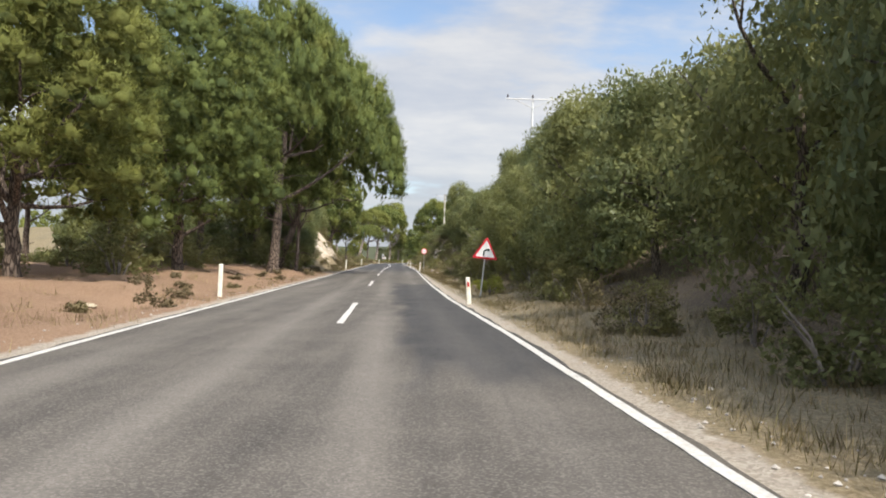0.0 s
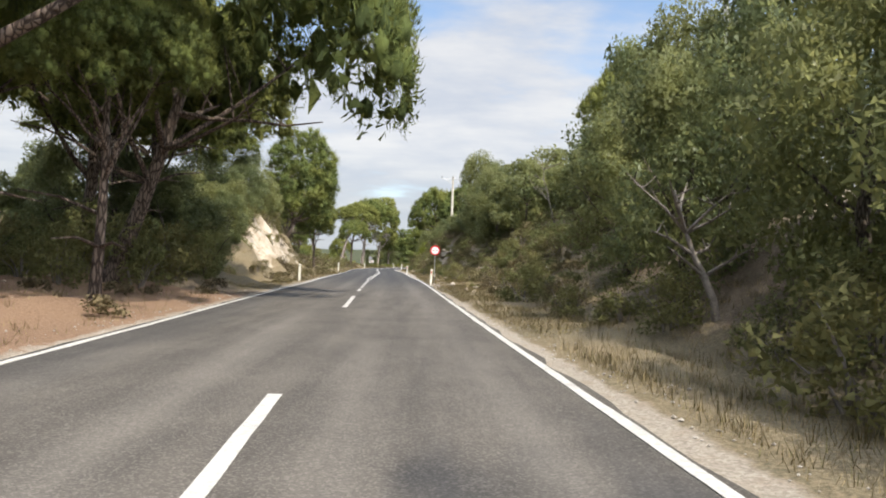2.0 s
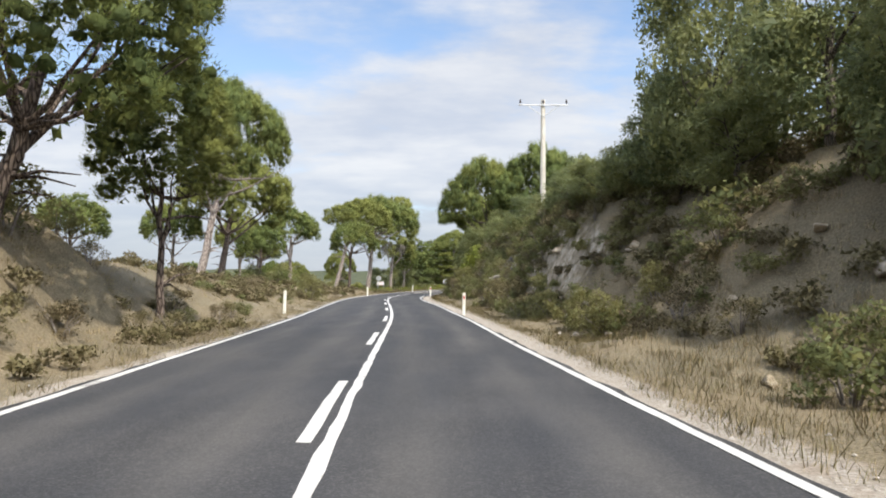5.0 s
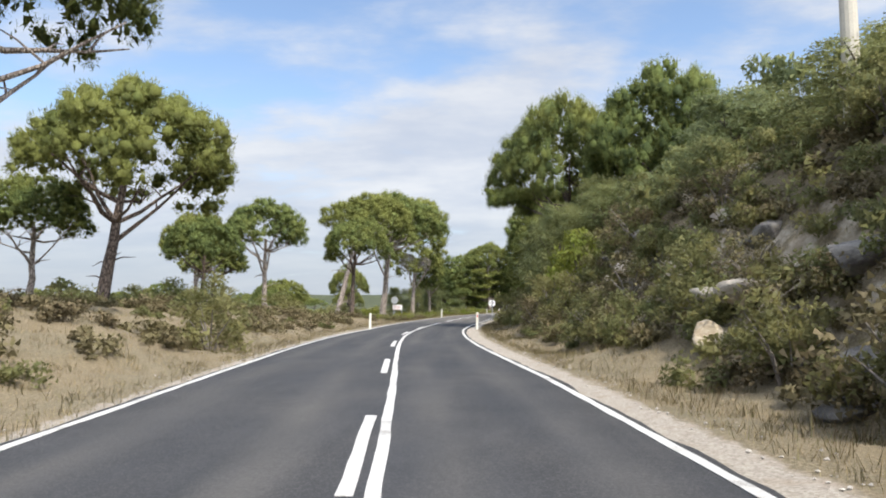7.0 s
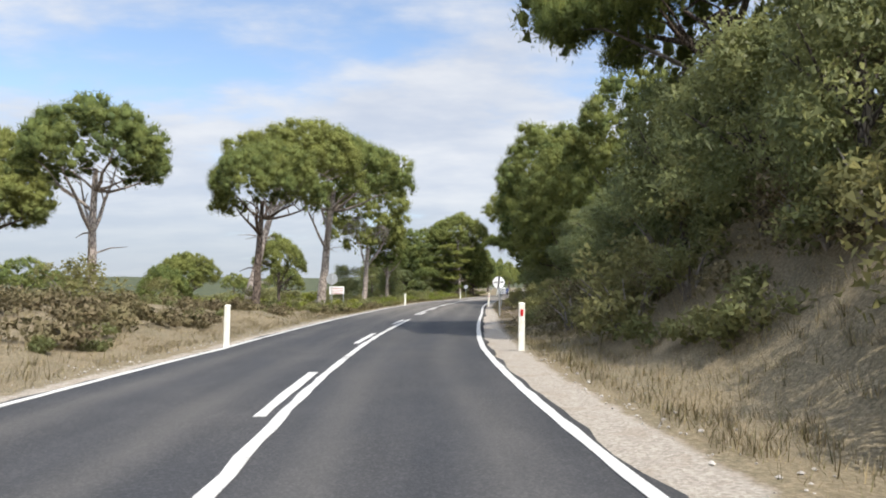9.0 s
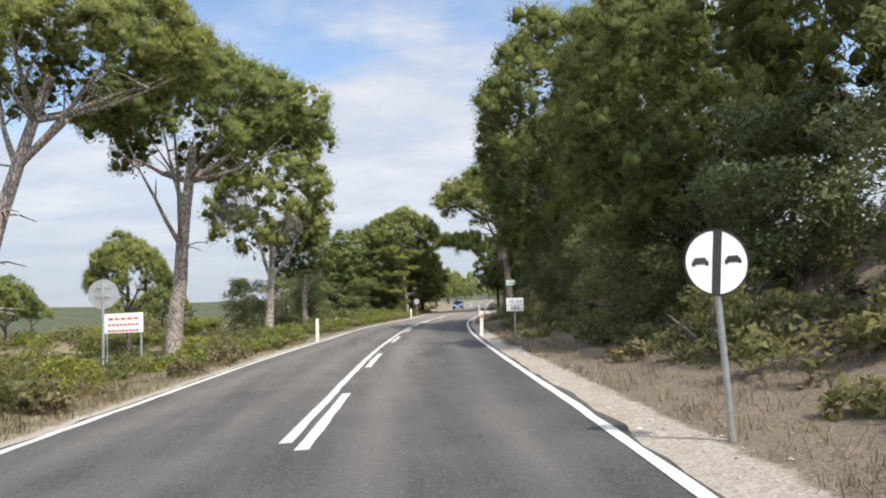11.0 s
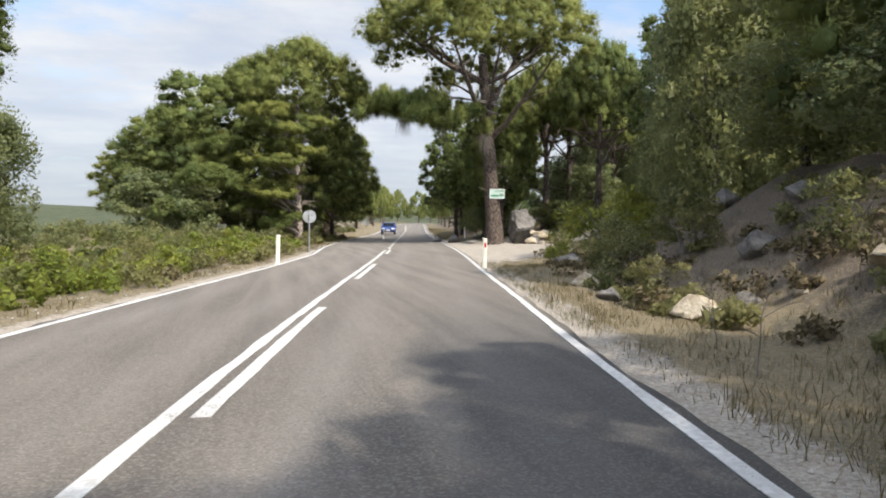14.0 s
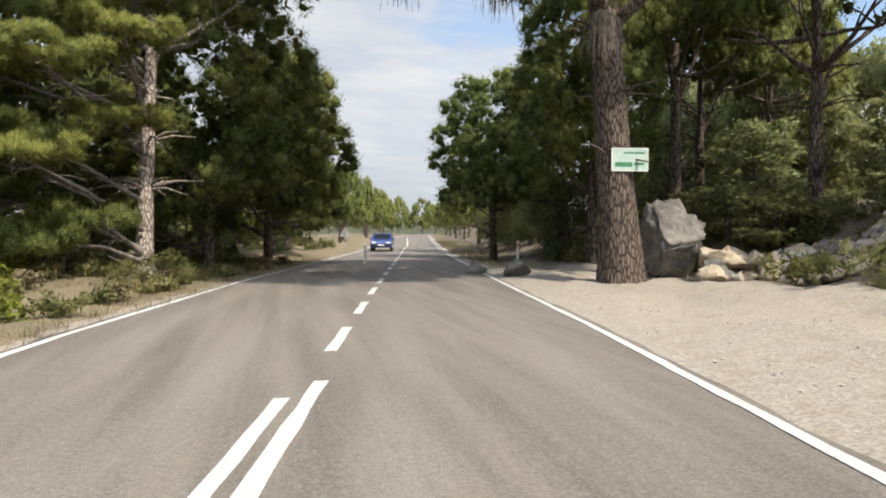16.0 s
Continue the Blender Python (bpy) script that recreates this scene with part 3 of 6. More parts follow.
def cores(rng, centres, radii, flat, share, count=16):
    """The dense hearts of the clumps: crossed sprays that close the view through them."""
    m = len(centres)
    squash = np.stack([radii, radii, radii * flat], 1)[:, None, None]
    heart = unit(rng.normal(size=(m * count, 3))).reshape(m, count, 1, 3) * rng.uniform(0.1, 0.75, (m, count, 1, 1))
    spread = rng.normal(size=(m, count, 3, 3)) * 0.30
    turn = np.where((np.cross(spread[:, :, 1] - spread[:, :, 0], spread[:, :, 2] - spread[:, :, 0]) * (heart[:, :, 0] + np.array([0, 0, 0.3]))).sum(2) < 0, 1, 0)[:, :, None, None]
    spread = np.where(turn, spread[:, :, ::-1], spread)
    verts = centres[:, None, None] + (heart + spread) * squash * share
    soft = unit((heart + 0.15 * rng.normal(size=(m, count, 1, 3)) + np.array([0, 0, 0.3])).reshape(-1, 3))
    return verts.reshape(-1, 3), np.arange(m * count * 3).reshape(-1, 3), np.repeat(soft, 3, 0)


def lobe_points(rng, kind, radius, tall, lobes):
    """Where the big lobes of a pine crown sit, how large they are and which way they face; z from 0 at the underside."""
    turn, waves = rng.uniform(0, 6.28), [(rng.integers(2, 5), rng.uniform(0, 6.28), rng.uniform(0.05, 0.10)) for k in range(3)]
    at, size, way = [], [], []
    for k in range(lobes):
        v = (k + 0.5) / lobes
        a = turn + 2.39996 * k + rng.uniform(-0.25, 0.25)
        swell = 1 + sum(w * math.sin(n * a + f) for n, f, w in waves)
        s = rng.uniform(0.85, 1.15)
        if kind == "umbrella":
            up = 1 - 0.97 * v
            r = 0.79 * radius * (1 - up * up) ** 0.46 * swell
            z = tall * (0.17 + 0.61 * up ** 0.9 + 0.05 * math.sin(2 * a + 4 * up)) + rng.uniform(-0.15, 0.15)
            n = (math.cos(a) * math.sqrt(1 - up * up), math.sin(a) * math.sqrt(1 - up * up), 0.25 + up)
            s *= 0.235 * radius
        elif kind == "tall":
            r = 0.74 * radius * (math.sin(math.pi * min(1.0, 0.22 + 0.72 * v)) ** 0.55) * swell * rng.uniform(0.9, 1.08)
            z = tall * (0.10 + 0.80 * v ** 0.95)
            n = (math.cos(a), math.sin(a), 0.15 + 1.2 * v * v)
            s *= 0.31 * radius
        else:
            r = 0.80 * radius * math.sqrt(v) * swell
            z = tall * (0.45 + 0.25 * rng.uniform(-1, 1)) - 0.10 * r
            n = (0.5 * math.cos(a), 0.5 * math.sin(a), 1.0)
            s *= 0.22 * radius
        at.append((r * math.cos(a), r * math.sin(a), z))
        size.append(s)
        way.append(n)
    return np.array(at), np.array(size), unit(np.array(way))


def pine_crown(name, seed, kind, radius, tall, lobes, per, count, length, width, inner, puff, body):
    """A crown of big lobes, each studded with rounded puffs of needles."""
    rng = np.random.default_rng(seed)
    at, size, way = lobe_points(rng, kind, radius, tall, lobes)
    k = np.repeat(np.arange(lobes), per)
    n = len(k)
    out = unit(rng.normal(size=(n, 3)) + 0.95 * way[k] + np.array([0, 0, 0.25]))
    out[:, 2] = np.maximum(out[:, 2], -0.25)
    squash = np.array([1.0, 1.0, 0.72 if kind != "bough" else 0.4])
    spot = at[k] + out * squash * (size[k] * rng.uniform(0.62, 1.05, n))[:, None]
    girth = size[k] * puff * rng.uniform(0.75, 1.25, n)
    face = unit(0.7 * out + 0.6 * way[k])
    v, f, s = sprays(rng, spot, girth, face, count, length, width)
    blocks = [(v, f, s), hearts(rng, spot, girth * body, face), puffs(rng, spot, girth * 0.92, face, inner, 0.15), puffs(rng, at, size * 0.72, way, 40, 0.14)]
    starts = np.cumsum([0] + [len(b[0]) for b in blocks])
    index = np.repeat([0, 1, 1, 1], [len(b[1]) for b in blocks])
    return mesh_from(name, np.concatenate([b[0] for b in blocks]), [b[1] + k for b, k in zip(blocks, starts)], [NEEDLES, SHADED_NEEDLES], True, np.concatenate([b[2] for b in blocks]), index)


def crown_points(rng, radius, tall, clumps):
    """Where the clumps of a leafy crown sit, with z from 0 at its underside."""
    spots, sizes = [], []
    for k in range(clumps):
        a = rng.uniform(0, 2 * math.pi)
        z = tall * rng.uniform(0.04, 0.92)
        wide = radius * (math.sin(math.pi * min(1.0, 0.22 + 0.74 * z / tall)) ** 0.6) * rng.uniform(0.75, 1.12)
        r = wide * rng.uniform(0.25, 0.95) ** 0.6
        spots.append((r * math.cos(a), r * math.sin(a), z))
        sizes.append(rng.uniform(0.5, 0.95))
    return np.array(spots), np.array(sizes)


def leaf_crown(name, seed, mat, radius, tall, clumps, count, size, clump_size=1.0, core=0.55):
    rng = np.random.default_rng(seed)
    at, s = crown_points(rng, radius, tall, clumps)
    s = s * clump_size
    flat = rng.uniform(0.65, 0.95, clumps)
    a = leaves(rng, at, s, flat, count, size)
    if not core:
        return mesh_from(name, a[0], a[1], mat, True, a[2])
    b = puffs(rng, at, s * core * 1.25, np.tile([0.0, 0.0, 0.4], (clumps, 1)), 34, 0.15)
    return mesh_from(name, np.concatenate([a[0], b[0]]), [a[1], b[1] + len(a[0])], mat, True, np.concatenate([a[2], b[2]]))


UMBRELLA = [pine_crown("crown", 10 + k, "umbrella", 5.0, 5.5, 56, 13, 64, 0.15, 0.014, 16, 0.34, 0.50) for k in range(4)]
MID_UMBRELLA = [pine_crown("crown", 15 + k, "umbrella", 5.0, 5.5, 54, 12, 36, 0.17, 0.024, 12, 0.34, 0.58) for k in range(4)]
TALL = [pine_crown("crown", 20 + k, "tall", 4.0, 9.0, 52, 14, 62, 0.15, 0.014, 16, 0.34, 0.50) for k in range(3)]
MID_TALL = [pine_crown("crown", 25 + k, "tall", 4.0, 9.0, 46, 13, 36, 0.17, 0.024, 12, 0.34, 0.58) for k in range(3)]
FAR_PINE = [pine_crown("crown", 30 + k, "umbrella", 5.0, 5.5, 24, 10, 14, 0.26, 0.045, 6, 0.38, 0.66) for k in range(2)]
LAYER = [pine_crown("bough", 35 + k, "bough", 5.0, 3.0, 20, 10, 80, 0.46, 0.026, 12, 0.32, 0.45) for k in range(3)]
OAK_CROWN = [leaf_crown("crown", 40 + k, OAK_LEAVES, 2.6, 5.5, 70, 200, 0.072, 1.0, 0.60) for k in range(4)]
FAR_OAK = [leaf_crown("crown", 45 + k, OAK_LEAVES, 2.6, 5.5, 50, 64, 0.16, 1.0, 0.7) for k in range(2)]
BUSH = [leaf_crown("shrub", 50 + k, BUSH_LEAVES, 0.9, 1.3, 16, 84, 0.046, 0.43, 0.66) for k in range(3)]
BRIGHT_BUSH = [leaf_crown("shrub", 55 + k, BRIGHT_LEAVES, 0.9, 1.3, 16, 84, 0.046, 0.43, 0.66) for k in range(2)]
DRY_BUSH = [leaf_crown("shrub", 60 + k, DRY_LEAVES, 0.9, 1.0, 15, 84, 0.038, 0.40, 0.4) for k in range(2)]

pick = random.Random(7)


def grow_wood(thing, rng, crown_at, bottom, top, radius, r0, lean, mat, limbs, snags=0):
    """Trunk, limbs that reach up into the crown, and bare snags below it, each a part of the tree."""
    hub = Vector((crown_at[0] * 0.75, crown_at[1] * 0.75, bottom + 0.25 * (top - bottom)))
    mid = Vector((hub.x * 0.4 + lean, hub.y * 0.4, bottom * 0.55))
    spine = []
    for k in range(8):
        u = k / 7
        p = Vector((0, 0, -0.3)) * (1 - u) ** 2 + mid * 2 * u * (1 - u) + hub * u * u
        spine.append(p + Vector((rng.uniform(-1, 1), rng.uniform(-1, 1), 0)) * 0.05 * (k > 0))
    radii = [r0 * (1.25 if k == 0 else 1.0) * (1 - 0.55 * k / 7) for k in range(8)]
    v, f = tube(spine, radii, 9)
    under("trunk", mesh_from("trunk", v, f, mat), thing)
    for k in range(limbs):
        u = rng.uniform(0.62, 1.0)
        start = spine[min(7, int(u * 7))]
        a = 2 * math.pi * (k + rng.uniform(-0.3, 0.3)) / limbs
        reach = radius * rng.uniform(0.45, 0.85)
        end = Vector((crown_at[0] + reach * math.cos(a), crown_at[1] + reach * math.sin(a), bottom + (top - bottom) * rng.uniform(0.12, 0.5)))
        bend = (start + end) / 2 - Vector((0, 0, 0.12 * reach))
        pts = [start * (1 - v) ** 2 + bend * 2 * v * (1 - v) + end * v * v + Vector((rng.uniform(-1, 1), rng.uniform(-1, 1), rng.uniform(-1, 1))) * 0.1 * (0 < v < 1) for v in (0, 0.25, 0.5, 0.75, 1)]
        w = r0 * rng.uniform(0.28, 0.45)
        pieces = [tube(pts, [w, w * 0.8, w * 0.6, w * 0.42, w * 0.2], 6)]
        for v in (2, 3):
            tip = pts[v] + Vector((rng.uniform(-1, 1), rng.uniform(-1, 1), rng.uniform(0.1, 0.9))) * radius * 0.3
            pieces.append(tube([pts[v], (pts[v] + tip) / 2 + Vector((0, 0, 0.1)), tip], [w * 0.4, w * 0.25, w * 0.1], 5))
        v, f = joined(pieces)
        under("limb", mesh_from("limb", v, f, mat), thing)
    for k in range(snags):
        u = rng.uniform(0.3, 0.8)
        start = spine[min(7, int(u * 7))]
        a = rng.uniform(0, 2 * math.pi)
        size = rng.uniform(0.5, 1.9)
        end = start + Vector((math.cos(a) * size, math.sin(a) * size, rng.uniform(-0.2, 0.5)))
        v, f = tube([start, (start + end) / 2 + Vector((0, 0, 0.12)), end], [0.05, 0.035, 0.012], 5)
        under("snag", mesh_from("snag", v, f, mat), thing)


def pine(x, y, top, radius, bottom, kind="umbrella", shift=(0.0, 0.0), r0=None, lean=0.0, mat=None, snags=3, label="", z=None):
    """A pine on the ground at x, y: top and underside of the crown in metres over the road, the crown's radius and its shift from the foot."""
    foot = float(height(x, y)) if z is None else z
    rng = random.Random(round(x * 31 + y * 17))
    thing = new("stone_pine")
    thing.location = (x, y, foot)
    r0 = r0 or 0.10 + 0.016 * (top - foot)
    grow_wood(thing, rng, shift, bottom - foot, top - foot, radius, r0, lean, mat or BARK, 8 if kind != "far" else 3, snags if kind != "far" else 0)
    near = abs(x + shift[0] - float(centre(y))) < 12.0 and y < 262
    if kind == "tall":
        mesh, r, h = TALL[rng.randrange(3)] if near else MID_TALL[rng.randrange(3)], 4.0 * 1.05, 9.0
    elif kind == "far":
        mesh, r, h = FAR_PINE[rng.randrange(2)], 5.0 * 1.06, 5.5
    else:
        mesh, r, h = UMBRELLA[rng.randrange(4)] if near else MID_UMBRELLA[rng.randrange(4)], 5.0 * 1.06, 5.5
    crown = under("crown", mesh, thing, "", (shift[0], shift[1], bottom - foot))
    crown.rotation_euler = (0, 0, rng.uniform(0, 6.28))
    crown.scale = (radius / r, radius / r, (top - bottom) / h)
    return tagged(thing, label or "umbrella-shaped stone pine with a dense green crown and bare trunk", "pine tree", "roadside pines")


def bough(tree, x, y, top, radius, bottom, label="", droop=False):
    """A separate layer of foliage on a limb of its own, as part of a pine."""
    rng = random.Random(round(x * 53 + y * 7 + top * 3))
    foot = tree.location
    at = Vector((x, y, bottom)) - foot
    leaf = under("bough", LAYER[rng.randrange(3)], tree, label, at)
    leaf.rotation_euler = (0, 0, rng.uniform(0, 6.28))
    leaf.scale = (radius / 5.0, radius / 5.0, (top - bottom) / 3.0)
    start, end = Vector((0, 0, at.z + 1.8 if droop else max(0.4, at.z - 0.25 * at.xy.length))), at + Vector((0, 0, 0.35 * (top - bottom)))
    mid = (start + end) / 2 + Vector((rng.uniform(-0.3, 0.3), rng.uniform(-0.3, 0.3), 0.7 if droop else 0.15))
    pieces = [tube([start, (start + mid) / 2, mid, (mid + end) / 2, end], [0.075, 0.065, 0.055, 0.04, 0.02], 6)]
    for k in range(20):
        u = rng.uniform(0.25, 0.95)
        base = start * (1 - u) + end * u
        tip = base + Vector((rng.uniform(-1, 1), rng.uniform(-1, 1), rng.uniform(-0.5, 0.3))) * rng.uniform(0.4, 1.1)
        pieces.append(tube([base, (base + tip) / 2 + Vector((0, 0, 0.06)), tip], [0.018, 0.012, 0.004], 4))
    v, f = joined(pieces)
    under("limb", mesh_from("limb", v, f, TWIG), tree, "bare grey limb with dead twigs")


def oak(x, y, tall, radius, lift=0.0, label="", far=False):
    """A leafy evergreen oak whose crown starts `lift` metres over its foot."""
    foot = float(height(x, y))
    rng = random.Random(round(x * 13 + y * 29))
    thing = new("evergreen_oak")
    thing.location = (x, y, foot)
    grow_wood(thing, rng, (0, 0), lift + 0.3 * tall, tall, radius, 0.07 + 0.012 * tall, rng.uniform(-0.3, 0.3), OAK_BARK, 3 if far else 5)
    crown = under("crown", FAR_OAK[rng.randrange(2)] if far else OAK_CROWN[rng.randrange(4)], thing, "", (0, 0, lift))
    crown.rotation_euler = (0, 0, rng.uniform(0, 6.28))
    crown.scale = (radius / 3.0, radius / 3.0, (tall - lift) / 5.7)
    return tagged(thing, label or "leafy evergreen oak with dull green leaves", "oak tree", "oaks on the bank")


def stem_mesh(seed):
    rng = random.Random(seed)
    pieces = []
    for k in range(7):
        a, r = rng.uniform(0, 6.28), rng.uniform(0.25, 0.7)
        end = (r * math.cos(a), r * math.sin(a), rng.uniform(0.5, 1.1))
        pieces.append(tube([(0.05 * math.cos(a), 0.05 * math.sin(a), -0.1), (end[0] * 0.4, end[1] * 0.4, end[2] * 0.55), end], [0.028, 0.018, 0.006], 5))
    v, f = joined(pieces)
    return mesh_from("woody_base", v, f, TWIG)


STEMS = [stem_mesh(k) for k in range(3)]


def shrub(x, y, size, meshes, label, tall=1.0, group="roadside shrubs", sink=0.1):
    thing = new("shrub")
    thing.location = (x, y, float(height(x, y)) - sink * size)
    thing.rotation_euler = (0, 0, pick.uniform(0, 6.28))
    thing.scale = (size, size, size * tall)
    under("foliage", meshes[pick.randrange(len(meshes))], thing)
    under("woody_base", STEMS[pick.randrange(3)], thing)
    return tagged(thing, label, "shrub", group)


def scrub(spots, mat, label, leaf=0.09, clumps=9, count=30, seed=3):
    """Low growth too dense to count, as one mesh of leafy clumps. spots: x, y and size."""
    rng = np.random.default_rng(seed)
    at, size = [], []
    for x, y, s in spots:
        z = float(height(x, y))
        for k in range(clumps):
            a, r = rng.uniform(0, 6.28), s * math.sqrt(rng.uniform(0, 1)) * 0.8
            at.append((x + r * math.cos(a), y + r * math.sin(a), z + s * rng.uniform(0.1, 0.75) * (1 - 0.5 * (r / s) ** 2)))
            size.append(s * rng.uniform(0.28, 0.5))
    at, size = np.array(at), np.array(size)
    flat = rng.uniform(0.65, 0.95, len(at))
    a, b = leaves(rng, at, size, flat, count, leaf), cores(rng, at, size, flat, 0.6)
    me = mesh_from("scrub", np.concatenate([a[0], b[0]]), [a[1], b[1] + len(a[0])], mat, True, np.concatenate([a[2], b[2]]))
    return tagged(new("scrub", me), label, "scrub", kind="stuff")


# pines on the red soil beside the first stretch
FULL = "big stone pine with foliage hanging low over red soil"
for row in ((-13.0, 21.0, 12.0, 4.6, 1.6, "tall"), (-12.0, 31.5, 13.5, 4.6, 1.4, "tall"), (-18.0, 27.0, 13.0, 5.0, 3.0, "umbrella"), (-17.0, 38.0, 13.5, 5.2, 3.5, "umbrella"), (-21.0, 14.0, 12.0, 5.0, 3.0, "umbrella"),
            (-10.6, 8.0, 12.5, 4.2, 4.0, "tall"), (-22.0, 46.0, 12.0, 4.5, 4.5, "umbrella"), (-27.0, 33.0, 11.0, 4.5, 4.0, "umbrella"), (-30.0, 50.0, 10.5, 4.0, 4.5, "umbrella")):
    pine(row[0], row[1], row[2], row[3], row[4], row[5], label=FULL)
pine(-10.4, 42.5, 17.5, 5.2, 6.0, shift=(0.6, 0.3), r0=0.34, snags=8, label="tall stone pine with a thick dark trunk on red soil")
pine(-12.8, 53.5, 17.0, 7.0, 4.0, "umbrella", shift=(3.2, 0.0), r0=0.32, snags=8, label="tall stone pine whose crown leans over the road")
pine(-15.5, 57.5, 13.5, 4.6, 5.0, shift=(0.4, 0.0), snags=6, label="stone pine with a dark trunk near the cut bank")
pine(-17.5, 50.0, 13.5, 4.8, 5.4, snags=6, label="stone pine with a dark trunk among others")
pine(-15.0, 61.5, 13.5, 5.2, 5.6, shift=(1.0, 0), r0=0.28, snags=8, label="tall stone pine at the foot of the cut bank")
pine(-9.8, 46.5, 7.4, 2.2, 4.2, shift=(0.2, 0), r0=0.14, label="small stone pine under the tall ones")
# on the cut bank
pine(-17.2, 63.5, 14.0, 4.2, 5.6, "tall", label="dense stone pine on the edge of the cut bank")
pine(-18.0, 79.5, 16.5, 4.0, 8.0, "tall", shift=(0.2, 0), label="dense stone pine on top of the cut bank")
pine(-18.6, 72.5, 15.0, 4.4, 6.0, label="stone pine behind the cut bank")
pine(-15.6, 93.1, 12.9, 3.6, 3.6, "tall", shift=(1.5, 0.2), r0=0.26, snags=12, label="tall dense stone pine with grey snags on the bank")
pine(-13.6, 97.5, 7.6, 2.0, 3.2, "tall", r0=0.12, label="small stone pine in front of the tall one")
# the open stretch
pine(-21.7, 123.0, 14.8, 3.9, 7.6, shift=(1.9, 0.6), r0=0.30, lean=0.3, mat=PALE_BARK, snags=16, label="leaning pale-barked stone pine with many snags")
pine(-25.9, 140.5, 12.9, 5.4, 5.9, shift=(1.2, 0.3), r0=0.36, snags=4, label="wide umbrella pine with a stout trunk in dry grass")
pine(-31.2, 143.2, 8.6, 3.1, 4.7, mat=PALE_BARK, label="low umbrella pine with pale branches")
pine(-37.5, 137.0, 8.6, 3.4, 4.6, label="low umbrella pine in dry grass")
pine(-25.6, 153.0, 7.4, 2.6, 3.9, label="small umbrella pine in dry grass")
pine(-25.4, 166.4, 10.7, 3.9, 6.0, mat=PALE_BARK, label="umbrella pine with a pale straight trunk")
pine(-32.8, 169.8, 10.2, 3.4, 5.0, mat=PALE_BARK, snags=8, label="umbrella pine with tangled bare lower branches")
pine(-28.6, 163.0, 6.4, 2.8, 3.6, label="small open umbrella pine beside a taller one")
pine(-18.6, 170.8, 9.6, 3.5, 5.0, shift=(0.5, 0), label="umbrella pine with forked dark limbs")
# past the white board
pine(-19.2, 197.5, 16.5, 7.0, 8.6, shift=(1.6, 0.8), r0=0.48, mat=PALE_BARK, snags=9, label="tall stone pine with a bare pale trunk beside the slope")
pine(-22.8, 184.0, 14.4, 5.5, 8.9, shift=(3.7, 1.8), mat=PALE_BARK, snags=14, label="tall stone pine with long bare limbs")
pine(-16.8, 217.2, 18.8, 5.2, 5.0, "tall", shift=(0.6, 1.0), r0=0.38, mat=PALE_BARK, snags=10, label="tall stone pine with a pale trunk and ragged crown")
pine(-14.2, 221.5, 9.8, 2.8, 3.6, "tall", mat=PALE_BARK, label="smaller stone pine beside a tall one")
old_pine = pine(-3.5, 251.0, 14.8, 6.0, 8.2, shift=(-0.2, 4.2), r0=0.26, mat=PALE_BARK, snags=36, label="broad stone pine with a pale trunk and bare grey lower branches")
for row in ((-6.2, 248.4, 8.2, 1.9, 7.0), (-4.6, 248.0, 7.0, 1.4, 6.0), (-6.8, 248.6, 5.9, 1.8, 4.8), (-5.6, 248.2, 4.2, 1.9, 3.1), (-7.0, 249.0, 3.0, 1.8, 1.9), (-4.4, 248.6, 2.4, 1.3, 1.4), (-5.2, 247.6, 1.8, 1.2, 0.7), (-3.4, 249.2, 8.0, 1.3, 6.9), (-8.2, 248.8, 7.0, 1.8, 5.8), (-8.6, 248.4, 4.4, 1.8, 3.2),
            (-4.4, 247.0, 7.9, 1.7, 6.8), (-3.2, 247.4, 6.4, 1.4, 5.5), (-4.8, 246.6, 5.7, 1.6, 4.7), (-5.2, 246.2, 3.6, 1.5, 2.7), (-2.4, 248.4, 8.6, 1.4, 7.5), (-5.8, 246.8, 9.0, 1.8, 7.8), (-3.6, 248.8, 4.6, 1.3, 3.8)):
    bough(old_pine, row[0], row[1], row[2], row[3], row[4], "yellow-green layer of foliage in the sun")
pine(-8.8, 255.0, 12.4, 5.4, 2.0, "tall", snags=12, label="broad stone pine with foliage down to the ground")
pine(-12.6, 256.0, 9.4, 4.4, 0.8, "tall", label="broad stone pine with foliage down to the ground")
pine(-2.4, 257.5, 11.0, 4.2, 1.2, "tall", label="dense dark stone pine beside the road")
pine(-0.4, 263.0, 10.0, 3.6, 0.8, "tall", label="dense stone pine beside the road")
for row in ((-9.2, 247.0, 5.0, 2.2, 3.0), (-10.6, 246.4, 3.0, 1.8, 1.0), (-3.4, 259.0, 5.4, 2.2, 0.6), (-2.0, 266.0, 5.0, 2.2, 0.6)):
    pine(row[0], row[1], row[2], row[3], row[4], r0=0.06, snags=10, mat=PALE_BARK, label="young yellow-green pine with bare grey lower twigs")
for row in ((-12.0, 262.0, 10.0, 4.4), (-8.0, 270.0, 11.0, 4.0), (-17.0, 268.0, 8.0, 4.0)):
    pine(row[0], row[1], row[2], row[3], 1.4, "tall", snags=8, label="dense stone pine deep in the wood")
pine(-26.0, 212.0, 7.5, 3.4, 2.4, label="low umbrella pine in the scrub")
pine(-34.0, 205.0, 5.2, 3.4, 1.2, label="low umbrella pine in the scrub")
pine(-33.0, 196.0, 3.6, 2.6, -0.6, label="low bushy pine in the scrub")
pine(-44.0, 232.0, 6.0, 3.4, 1.0, label="low umbrella pine in the scrub")
pine(-30.0, 235.0, 4.8, 3.0, 0.8, label="low umbrella pine in the scrub")
